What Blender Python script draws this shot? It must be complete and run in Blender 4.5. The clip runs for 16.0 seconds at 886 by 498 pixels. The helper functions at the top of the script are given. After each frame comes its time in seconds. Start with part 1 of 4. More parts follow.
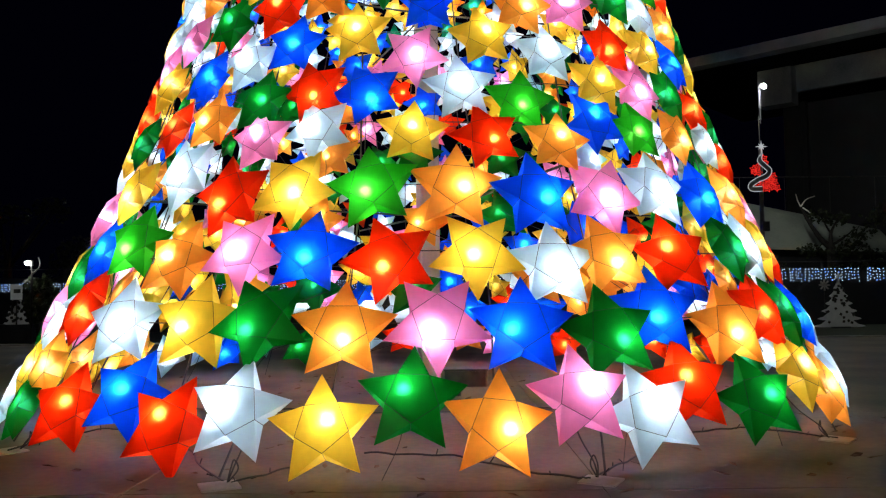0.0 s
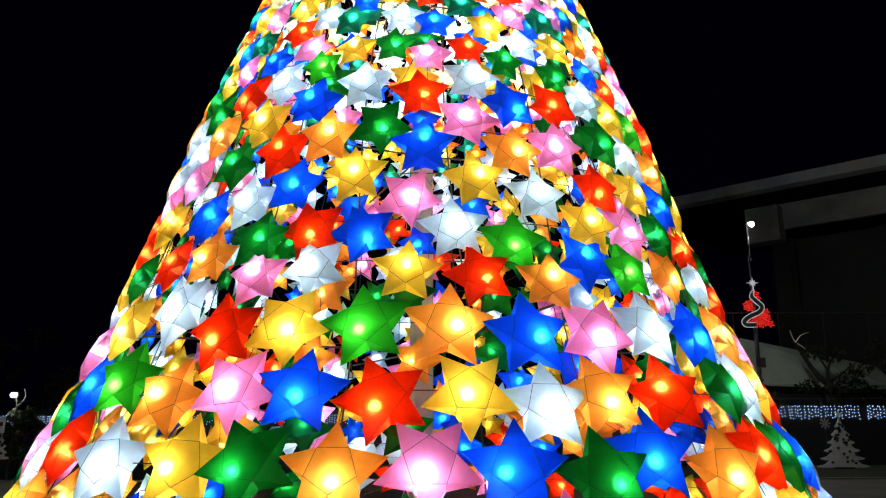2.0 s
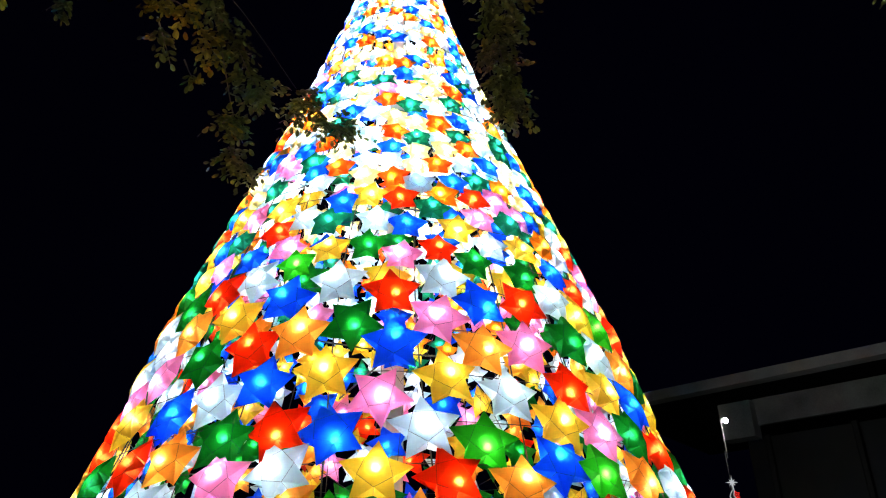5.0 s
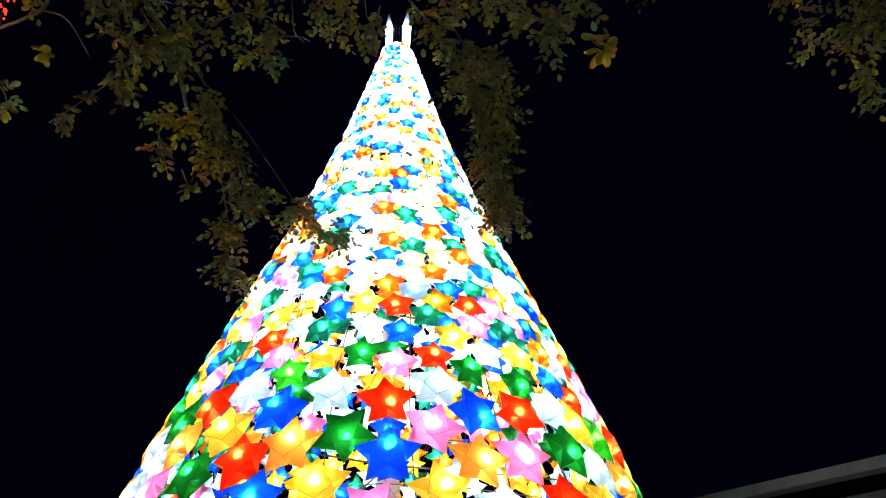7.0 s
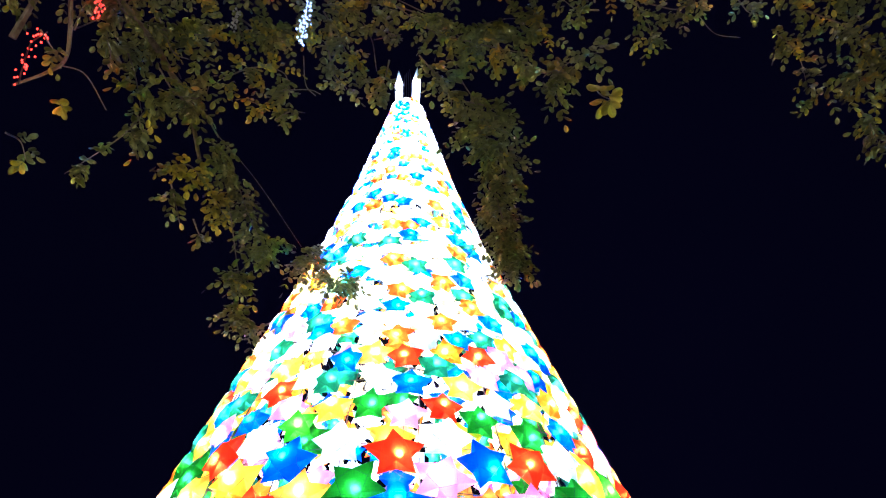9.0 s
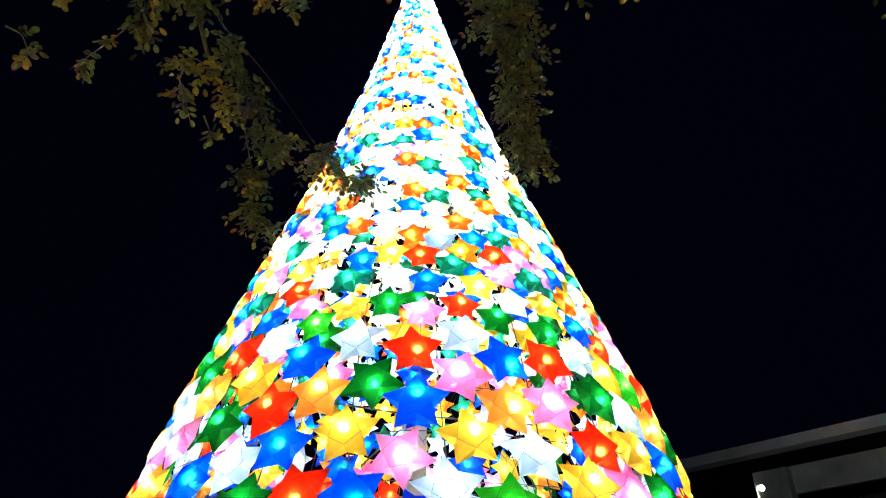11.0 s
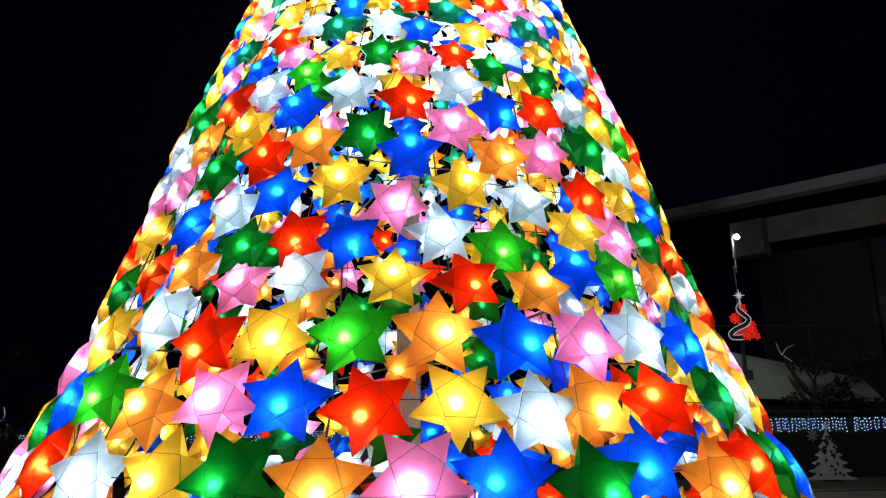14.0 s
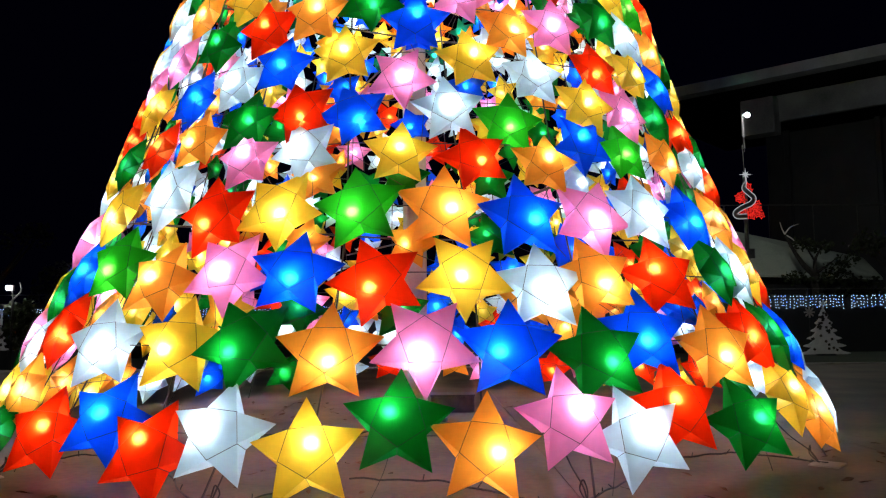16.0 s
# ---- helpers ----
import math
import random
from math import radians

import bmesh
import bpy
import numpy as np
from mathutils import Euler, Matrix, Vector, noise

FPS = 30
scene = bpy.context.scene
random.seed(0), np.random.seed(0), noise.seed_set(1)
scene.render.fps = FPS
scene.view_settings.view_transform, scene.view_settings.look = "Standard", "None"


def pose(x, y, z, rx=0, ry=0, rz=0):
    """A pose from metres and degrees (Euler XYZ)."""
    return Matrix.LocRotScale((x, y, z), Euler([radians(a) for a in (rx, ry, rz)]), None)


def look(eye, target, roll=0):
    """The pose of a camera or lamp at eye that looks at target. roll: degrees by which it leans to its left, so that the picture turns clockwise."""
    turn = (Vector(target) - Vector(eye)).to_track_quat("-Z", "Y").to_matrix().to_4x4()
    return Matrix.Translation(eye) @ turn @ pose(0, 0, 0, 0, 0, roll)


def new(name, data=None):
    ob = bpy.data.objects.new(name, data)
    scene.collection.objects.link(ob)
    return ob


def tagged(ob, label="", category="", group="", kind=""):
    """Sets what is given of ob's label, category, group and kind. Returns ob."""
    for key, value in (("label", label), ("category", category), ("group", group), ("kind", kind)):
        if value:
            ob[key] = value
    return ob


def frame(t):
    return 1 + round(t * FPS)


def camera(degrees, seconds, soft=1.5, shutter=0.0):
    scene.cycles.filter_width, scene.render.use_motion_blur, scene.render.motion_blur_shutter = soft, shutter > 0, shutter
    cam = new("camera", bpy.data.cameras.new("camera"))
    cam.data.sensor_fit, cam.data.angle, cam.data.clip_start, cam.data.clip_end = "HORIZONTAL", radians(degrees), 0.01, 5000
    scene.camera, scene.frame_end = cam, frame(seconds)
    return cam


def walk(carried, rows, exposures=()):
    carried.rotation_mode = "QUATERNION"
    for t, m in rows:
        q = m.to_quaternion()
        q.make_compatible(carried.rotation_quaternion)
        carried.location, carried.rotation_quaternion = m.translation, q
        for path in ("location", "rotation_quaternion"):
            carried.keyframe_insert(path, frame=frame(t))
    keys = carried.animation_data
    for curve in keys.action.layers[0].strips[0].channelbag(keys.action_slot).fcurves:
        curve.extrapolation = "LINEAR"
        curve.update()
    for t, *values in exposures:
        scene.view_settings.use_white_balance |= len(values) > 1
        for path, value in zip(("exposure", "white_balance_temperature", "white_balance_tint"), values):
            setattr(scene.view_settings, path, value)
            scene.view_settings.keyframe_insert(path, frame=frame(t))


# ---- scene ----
cam = camera(59.10, 16.0, soft=1.2)
PATH = [
    (0, (0.014, 0.050, 1.352), (0.012, 3.045, 1.521), -0.59),
    (0.5, (0.014, 0.038, 1.363), (0.012, 3.027, 1.621), -0.55),
    (1, (0.017, 0.022, 1.378), (0.022, 2.994, 1.787), -0.49),
    (1.5, (0.020, 0.023, 1.395), (0.034, 2.973, 1.944), -0.30),
    (2, (0.026, 0.008, 1.405), (0.047, 2.933, 2.073), -0.19),
    (2.5, (0.029, -0.007, 1.416), (0.065, 2.888, 2.203), -0.21),
    (3, (0.032, -0.002, 1.426), (0.082, 2.856, 2.339), -0.32),
    (3.5, (0.038, -0.014, 1.437), (0.112, 2.804, 2.463), -0.45),
    (4, (0.040, -0.014, 1.449), (0.138, 2.763, 2.580), -0.55),
    (4.5, (0.031, -0.001, 1.447), (0.148, 2.725, 2.694), -0.65),
    (4.7, (0.031, -0.000, 1.447), (0.155, 2.704, 2.740), -0.75),
    (6.8, (0.069, 0.034, 1.418), (0.202, 2.509, 3.110), -1.09),
    (7, (0.078, 0.038, 1.435), (0.206, 2.493, 3.154), -1.27),
    (7.5, (0.095, 0.049, 1.422), (0.224, 2.440, 3.229), -1.47),
    (8, (0.095, 0.046, 1.412), (0.226, 2.392, 3.278), -1.56),
    (8.2, (0.095, 0.045, 1.402), (0.220, 2.372, 3.290), -1.40),
    (10.3, (0.079, 0.092, 1.374), (0.126, 2.450, 3.228), -0.93),
    (10.5, (0.078, 0.123, 1.385), (0.124, 2.532, 3.172), -0.83),
    (11, (0.045, 0.170, 1.387), (0.089, 2.714, 2.977), -0.89),
    (11.5, (0.026, 0.153, 1.386), (0.050, 2.803, 2.792), -0.95),
    (12, (0.030, 0.145, 1.382), (0.043, 2.868, 2.641), -0.98),
    (12.5, (0.036, 0.165, 1.383), (0.056, 2.942, 2.518), -0.91),
    (13, (0.041, 0.168, 1.377), (0.081, 2.990, 2.394), -0.79),
    (13.5, (0.020, 0.148, 1.361), (0.089, 3.018, 2.231), -0.76),
    (14, (0.018, 0.145, 1.351), (0.092, 3.054, 2.079), -0.70),
    (14.5, (0.015, 0.127, 1.336), (0.089, 3.072, 1.903), -0.61),
    (15, (0.016, 0.124, 1.324), (0.079, 3.088, 1.784), -0.55),
    (15.5, (0.011, 0.116, 1.318), (0.070, 3.094, 1.679), -0.56),
    (16, (0.006, 0.114, 1.306), (0.057, 3.101, 1.580), -0.49),
]

EXPOSURES = [(0, 0.0, 6520, 11), (2, 0.0, 6600, 11), (3.5, 0.03, 6620, 12), (4.5, 0.12, 6600, 12), (7, 0.88, 6480, 15), (7.5, 1.37, 6350, 17), (8.2, 1.88, 6050, 24),
             (10.3, 1.88, 6050, 24), (10.6, 1.48, 6280, 16), (11, 0.92, 6330, 14), (11.5, 0.58, 6520, 12), (12, 0.3, 6560, 11), (13, 0.0, 6560, 11), (14, 0.0, 6540, 11), (16, 0.0, 6520, 11)]
walk(cam, [(t, look(eye, target, roll)) for t, eye, target, roll in PATH], EXPOSURES)

# ---- night sky ----
world = bpy.data.worlds.new("night_sky")
scene.world = world
world.use_nodes = True
wn = world.node_tree
back = wn.nodes["Background"]
wtc = wn.nodes.new("ShaderNodeTexCoord")
wnoise = wn.nodes.new("ShaderNodeTexNoise")
wnoise.inputs["Scale"].default_value = 1.5
wramp = wn.nodes.new("ShaderNodeValToRGB")
wramp.color_ramp.elements[0].color = (0.00013, 0.00013, 0.0008, 1)
wramp.color_ramp.elements[1].color = (0.00036, 0.00034, 0.0021, 1)
wn.links.new(wtc.outputs["Generated"], wnoise.inputs["Vector"])
wn.links.new(wnoise.outputs["Fac"], wramp.inputs["Fac"])
wn.links.new(wramp.outputs["Color"], back.inputs["Color"])
back.inputs["Strength"].default_value = 1.0

BULB_POWER = 126.0


# ---- materials ----
def shader(name):
    m = bpy.data.materials.new(name)
    m.use_nodes = True
    nt = m.node_tree
    return m, nt, nt.nodes["Principled BSDF"], nt.nodes["Material Output"]


def surface(name, low, high, rough=0.8, scale=6.0, fine=60.0, bump=0.3, metal=0.0, spread=0.0):
    """Two scales of noise between two colours, with fine relief; spread varies each object."""
    m, nt, bsdf, out = shader(name)
    tc = nt.nodes.new("ShaderNodeTexCoord")
    big = nt.nodes.new("ShaderNodeTexNoise")
    big.inputs["Scale"].default_value, big.inputs["Detail"].default_value = scale, 6
    small = nt.nodes.new("ShaderNodeTexNoise")
    small.inputs["Scale"].default_value, small.inputs["Detail"].default_value = fine, 4
    add = nt.nodes.new("ShaderNodeMath")
    add.operation = "MULTIPLY_ADD"
    add.inputs[1].default_value = 0.35
    ramp = nt.nodes.new("ShaderNodeValToRGB")
    ramp.color_ramp.elements[0].position, ramp.color_ramp.elements[1].position = 0.42, 0.86
    ramp.color_ramp.elements[0].color, ramp.color_ramp.elements[1].color = (*low, 1), (*high, 1)
    for n in (big, small):
        nt.links.new(tc.outputs["Object"], n.inputs["Vector"])
    nt.links.new(small.outputs["Fac"], add.inputs[0])
    nt.links.new(big.outputs["Fac"], add.inputs[2])
    nt.links.new(add.outputs[0], ramp.inputs["Fac"])
    col = ramp.outputs["Color"]
    if spread:
        isl = nt.nodes.new("ShaderNodeNewGeometry")
        hsv = nt.nodes.new("ShaderNodeHueSaturation")
        mr = nt.nodes.new("ShaderNodeMapRange")
        mr.inputs["To Min"].default_value, mr.inputs["To Max"].default_value = 1 - spread, 1 + spread
        nt.links.new(isl.outputs["Random Per Island"], mr.inputs["Value"])
        nt.links.new(mr.outputs["Result"], hsv.inputs["Value"])
        nt.links.new(col, hsv.inputs["Color"])
        col = hsv.outputs["Color"]
    nt.links.new(col, bsdf.inputs["Base Color"])
    b = nt.nodes.new("ShaderNodeBump")
    b.inputs["Strength"].default_value, b.inputs["Distance"].default_value = bump, 0.01
    nt.links.new(add.outputs[0], b.inputs["Height"])
    nt.links.new(b.outputs["Normal"], bsdf.inputs["Normal"])
    bsdf.inputs["Roughness"].default_value, bsdf.inputs["Metallic"].default_value = rough, metal
    return m


def glowing(name, colour, strength):
    m, nt, bsdf, out = shader(name)
    nt.nodes.remove(bsdf)
    e = nt.nodes.new("ShaderNodeEmission")
    e.inputs["Color"].default_value, e.inputs["Strength"].default_value = (*colour, 1), strength
    nt.links.new(e.outputs[0], out.inputs["Surface"])
    return m


def cloth(name, colour, through_share, gaps):
    """Thin dyed lantern cloth: part of the light goes through, part is thrown back inside."""
    m, nt, bsdf, out = shader(name)
    nt.nodes.remove(bsdf)
    tc = nt.nodes.new("ShaderNodeTexCoord")
    n1 = nt.nodes.new("ShaderNodeTexNoise")
    n1.inputs["Scale"].default_value, n1.inputs["Detail"].default_value = 2.2, 5
    n2 = nt.nodes.new("ShaderNodeTexNoise")
    n2.inputs["Scale"].default_value, n2.inputs["Detail"].default_value = 55, 3
    nt.links.new(tc.outputs["Object"], n1.inputs["Vector"])
    nt.links.new(tc.outputs["Object"], n2.inputs["Vector"])
    mr = nt.nodes.new("ShaderNodeMapRange")
    mr.inputs["From Min"].default_value, mr.inputs["From Max"].default_value = 0.3, 0.7
    mr.inputs["To Min"].default_value, mr.inputs["To Max"].default_value = 0.86, 1.1
    nt.links.new(n1.outputs["Fac"], mr.inputs["Value"])
    hsv = nt.nodes.new("ShaderNodeHueSaturation")
    hsv.inputs["Color"].default_value = (*colour, 1)
    nt.links.new(mr.outputs["Result"], hsv.inputs["Value"])
    bump = nt.nodes.new("ShaderNodeBump")
    bump.inputs["Strength"].default_value, bump.inputs["Distance"].default_value = 0.25, 0.004
    nt.links.new(n2.outputs["Fac"], bump.inputs["Height"])
    tr = nt.nodes.new("ShaderNodeBsdfTranslucent")
    di = nt.nodes.new("ShaderNodeBsdfDiffuse")
    gl = nt.nodes.new("ShaderNodeBsdfGlossy")
    gl.inputs["Roughness"].default_value = 0.35
    for s in (tr, di):
        nt.links.new(hsv.outputs["Color"], s.inputs["Color"])
        nt.links.new(bump.outputs["Normal"], s.inputs["Normal"])
    mix = nt.nodes.new("ShaderNodeMixShader")
    mix.inputs[0].default_value = through_share
    nt.links.new(di.outputs[0], mix.inputs[1])
    nt.links.new(tr.outputs[0], mix.inputs[2])
    mix2 = nt.nodes.new("ShaderNodeMixShader")
    mix2.inputs[0].default_value = 0.012
    nt.links.new(mix.outputs[0], mix2.inputs[1])
    nt.links.new(gl.outputs[0], mix2.inputs[2])
    weave = nt.nodes.new("ShaderNodeBsdfRefraction")
    weave.inputs["Color"].default_value = (*gaps, 1)
    weave.inputs["IOR"].default_value, weave.inputs["Roughness"].default_value = 1.5, 1.0
    mix3 = nt.nodes.new("ShaderNodeMixShader")
    mix3.inputs[0].default_value = 0.06
    nt.links.new(mix2.outputs[0], mix3.inputs[1])
    nt.links.new(weave.outputs[0], mix3.inputs[2])
    nt.links.new(mix3.outputs[0], out.inputs["Surface"])
    return m


CLOTH = {
    "r": cloth("red_cloth", (0.82, 0.024, 0.001), 0.5, (1.0, 0.46, 0.07)),
    "b": cloth("blue_cloth", (0.001, 0.095, 0.9), 0.5, (0.02, 0.42, 1.0)),
    "g": cloth("green_cloth", (0.001, 0.165, 0.012), 0.45, (0.015, 0.30, 0.12)),
    "l": cloth("light_green_cloth", (0.015, 0.36, 0.012), 0.45, (0.2, 0.6, 0.08)),
    "w": cloth("white_cloth", (0.64, 0.87, 0.995), 0.45, (0.9, 0.97, 1.0)),
    "y": cloth("yellow_cloth", (0.88, 0.63, 0.04), 0.42, (1.0, 0.88, 0.34)),
    "o": cloth("orange_cloth", (0.94, 0.42, 0.04), 0.42, (1.0, 0.74, 0.30)),
    # next four: the hue shift of overbright lanterns is put into the cloth colour
    "t": cloth("overbright_green_cloth", (0.002, 0.15, 0.070), 0.5, (0.02, 0.42, 0.34)),
    "a": cloth("overbright_orange_cloth", (0.90, 0.24, 0.005), 0.5, (1.0, 0.7, 0.15)),
    "v": cloth("overbright_red_cloth", (0.85, 0.085, 0.003), 0.55, (1.0, 0.5, 0.04)),
    "c": cloth("overbright_yellow_cloth", (0.93, 0.80, 0.36), 0.48, (1.0, 0.93, 0.6)),
    "p": cloth("pink_cloth", (0.96, 0.34, 0.68), 0.42, (1.0, 0.60, 0.86)),
}
# t, a, v, c: green, orange, red, yellow as overbright glow tints them
COLOUR_NAME = {"r": "red", "b": "blue", "g": "dark green", "l": "bright green", "w": "white", "y": "yellow", "o": "orange", "p": "pink", "t": "overbright green", "v": "overbright red", "a": "overbright orange", "c": "cream"}
# by height, cloths swap to colours that imitate overbright glow
OVERBRIGHT_UPPER = {"g": "t", "l": "t", "o": "a"}
OVERBRIGHT_TOP = {"g": "t", "l": "t", "r": "v", "y": "c", "o": "a"}
BULB = glowing("lit_bulb", (0.94, 0.93, 0.97), BULB_POWER)
LED_WHITE = glowing("cold_white_led", (0.50, 0.70, 1.0), 2.4)
LED_BLUE = glowing("blue_led", (0.16, 0.34, 1.0), 4.0)
LED_ICE = glowing("ice_white_led", (0.30, 0.50, 1.0), 1.0)
LED_RED = glowing("red_led", (1.0, 0.035, 0.02), 2.2)
RED_TUBE = glowing("red_rope_light", (1.0, 0.03, 0.02), 0.9)
WHITE_TUBE = glowing("white_rope_light", (0.9, 0.95, 1.0), 0.45)
LAMP_GLOBE = glowing("lamp_globe", (0.93, 1.0, 0.95), 260.0)
STREET_LENS = glowing("street_lamp_lens", (0.93, 1.0, 0.95), 2600.0)
# warm lens of an unseen lamp, added to brighten the leaves overhead
LEAF_FILL_LIGHT = glowing("warm_leaf_fill_lens", (1.0, 0.92, 0.66), 1800.0)
WIRE = surface("dark_wire", (0.012, 0.011, 0.01), (0.03, 0.028, 0.025), 0.6, 20, 200, 0.1)
STEEL = surface("painted_dark_steel", (0.02, 0.02, 0.02), (0.06, 0.055, 0.05), 0.5, 8, 90, 0.2)
PALE_STEEL = surface("cream_painted_steel", (0.55, 0.50, 0.45), (0.78, 0.73, 0.66), 0.5, 3, 40, 0.15)
GALV = surface("grey_post_steel", (0.10, 0.10, 0.11), (0.2, 0.2, 0.21), 0.5, 5, 60, 0.1, 0.0)
CONCRETE = surface("dusty_concrete", (0.070, 0.055, 0.039), (0.185, 0.145, 0.100), 0.75, 0.7, 14, 0.25)
CONCRETE_BLOCK = surface("pale_concrete_block", (0.38, 0.34, 0.32), (0.56, 0.51, 0.48), 0.85, 5, 50, 0.4)
SOIL = surface("dark_lawn", (0.010, 0.014, 0.007), (0.035, 0.040, 0.018), 0.95, 0.5, 18, 0.8)
KERB = surface("kerb_concrete", (0.22, 0.2, 0.18), (0.4, 0.37, 0.34), 0.85, 3, 50, 0.4)
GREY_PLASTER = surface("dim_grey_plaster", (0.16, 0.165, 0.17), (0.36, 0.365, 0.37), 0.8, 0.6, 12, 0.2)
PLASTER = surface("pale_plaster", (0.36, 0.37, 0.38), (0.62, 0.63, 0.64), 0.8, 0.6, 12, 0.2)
# near-black: the darkness of unlit walls is put into this colour
NIGHT_DARK_WALL = surface("night_dark_wall", (0.006, 0.006, 0.007), (0.016, 0.016, 0.018), 0.6, 0.8, 20, 0.2)
ROOF = surface("grey_green_roof_sheet", (0.22, 0.26, 0.22), (0.36, 0.40, 0.34), 0.7, 0.8, 14, 0.3)
WHITE_BOARD = surface("white_painted_board", (0.62, 0.64, 0.66), (0.82, 0.83, 0.84), 0.6, 4, 60, 0.1)
WHITE_DIM = surface("pale_plastic", (0.35, 0.36, 0.38), (0.5, 0.5, 0.52), 0.4, 20, 90, 0.1)
BARK = surface("grey_brown_bark", (0.07, 0.055, 0.04), (0.20, 0.17, 0.13), 0.9, 14, 90, 0.8)
# bark darkened in colour for far trees that no lamp reaches
NIGHT_DARK_BARK = surface("night_dark_bark", (0.010, 0.009, 0.007), (0.03, 0.026, 0.02), 0.9, 14, 90, 0.8)
DRY = surface("dry_leaf", (0.05, 0.028, 0.015), (0.16, 0.09, 0.05), 0.9, 20, 120, 0.4, 0.0, 0.4)


def leaf_material(name, low, high):
    m = surface(name, low, high, 0.5, 9, 120, 0.3, 0.0, 0.45)
    nt = m.node_tree
    bsdf, out = nt.nodes["Principled BSDF"], nt.nodes["Material Output"]
    tr = nt.nodes.new("ShaderNodeBsdfTranslucent")
    src = bsdf.inputs["Base Color"].links[0].from_socket
    nt.links.new(src, tr.inputs["Color"])
    mix = nt.nodes.new("ShaderNodeMixShader")
    mix.inputs[0].default_value = 0.3
    nt.links.new(bsdf.outputs[0], mix.inputs[1])
    nt.links.new(tr.outputs[0], mix.inputs[2])
    nt.links.new(mix.outputs[0], out.inputs["Surface"])
    return m


LEAF = leaf_material("olive_leaf", (0.080, 0.100, 0.030), (0.20, 0.215, 0.070))
LEAF_YELLOW = leaf_material("yellowing_leaf", (0.20, 0.19, 0.02), (0.40, 0.33, 0.045))
# leaf colour darkened to stand for the unlit far shrubs and trees
NIGHT_DARK_LEAF = leaf_material("night_dark_leaf", (0.015, 0.022, 0.008), (0.035, 0.045, 0.018))


# ---- building helpers ----
class Heap:
    """Gathers vertices and faces, with a material slot a face, for one mesh."""

    def __init__(self):
        self.v, self.f, self.m = [], [], []

    def add(self, verts, faces, slot=0):
        k = len(self.v)
        self.v.extend(tuple(p) for p in verts)
        self.f.extend(tuple(i + k for i in q) for q in faces)
        self.m.extend([slot] * len(faces))

    def box(self, size, m=None, slot=0, bevel=0.0):
        sx, sy, sz = (s / 2 for s in size)
        c = min(bevel, sx * 0.9, sy * 0.9)
        ring = [(-sx + c, -sy), (sx - c, -sy), (sx, -sy + c), (sx, sy - c), (sx - c, sy), (-sx + c, sy), (-sx, sy - c), (-sx, -sy + c)] if c else [(-sx, -sy), (sx, -sy), (sx, sy), (-sx, sy)]
        n = len(ring)
        vs = [Vector((x, y, z)) for z in (-sz, sz) for x, y in ring]
        fs = [tuple(reversed(range(n))), tuple(range(n, 2 * n))] + [(i, (i + 1) % n, n + (i + 1) % n, n + i) for i in range(n)]
        self.add([m @ p for p in vs] if m else vs, fs, slot)

    def tube(self, pts, r0, r1=None, sides=6, slot=0, closed=False):
        r1 = r0 if r1 is None else r1
        pts = [Vector(p) for p in pts]
        n, vs, fs = len(pts), [], []
        for i, p in enumerate(pts):
            a, b = (pts[i - 1], pts[(i + 1) % n]) if closed else (pts[max(i - 1, 0)], pts[min(i + 1, n - 1)])
            d = (b - a).normalized()
            u = d.cross(Vector((0.31, 0.17, 0.94))).normalized()
            w = d.cross(u)
            r = r0 + (r1 - r0) * i / max(n - 1, 1)
            vs += [p + r * (math.cos(2 * math.pi * k / sides) * u + math.sin(2 * math.pi * k / sides) * w) for k in range(sides)]
        for i in range(n if closed else n - 1):
            j = (i + 1) % n
            fs += [(i * sides + k, i * sides + (k + 1) % sides, j * sides + (k + 1) % sides, j * sides + k) for k in range(sides)]
        if not closed:
            fs += [tuple(reversed(range(sides))), tuple(range((n - 1) * sides, n * sides))]
        self.add(vs, fs, slot)

    def mesh(self, name, mats, smooth=False):
        me = bpy.data.meshes.new(name)
        me.from_pydata(self.v, [], self.f)
        for m in mats if isinstance(mats, (list, tuple)) else [mats]:
            me.materials.append(m)
        me.polygons.foreach_set("material_index", self.m)
        me.polygons.foreach_set("use_smooth", [smooth] * len(self.f))
        me.update()
        return me


def part(name, heap, material, parent, label="", smooth=False):
    me = heap.mesh(name, material, smooth) if isinstance(heap, Heap) else heap
    ob = new(name, me)
    ob.parent = parent
    return tagged(ob, label) if label else ob


def thing(name, label, category, group="", kind="", at=(0, 0, 0)):
    ob = new(name)
    ob.location = at
    ob.empty_display_size = 0.2
    return tagged(ob, label, category, group, kind)


def solid(name, heap, material, label, category="", group="", kind="", smooth=False):
    return tagged(new(name, heap.mesh(name, material, smooth)), label, category, group, kind)


def curve_points(pts, steps=8):
    """A smooth line through a few points."""
    p = [Vector(q) for q in pts]
    p = [2 * p[0] - p[1]] + p + [2 * p[-1] - p[-2]]
    out = []
    for i in range(1, len(p) - 2):
        for k in range(steps):
            t = k / steps
            a, b, c, d = p[i - 1], p[i], p[i + 1], p[i + 2]
            out.append(0.5 * (2 * b + (c - a) * t + (2 * a - 5 * b + 4 * c - d) * t * t + (3 * b - a - 3 * c + d) * t ** 3))
    return out + [p[-2]]


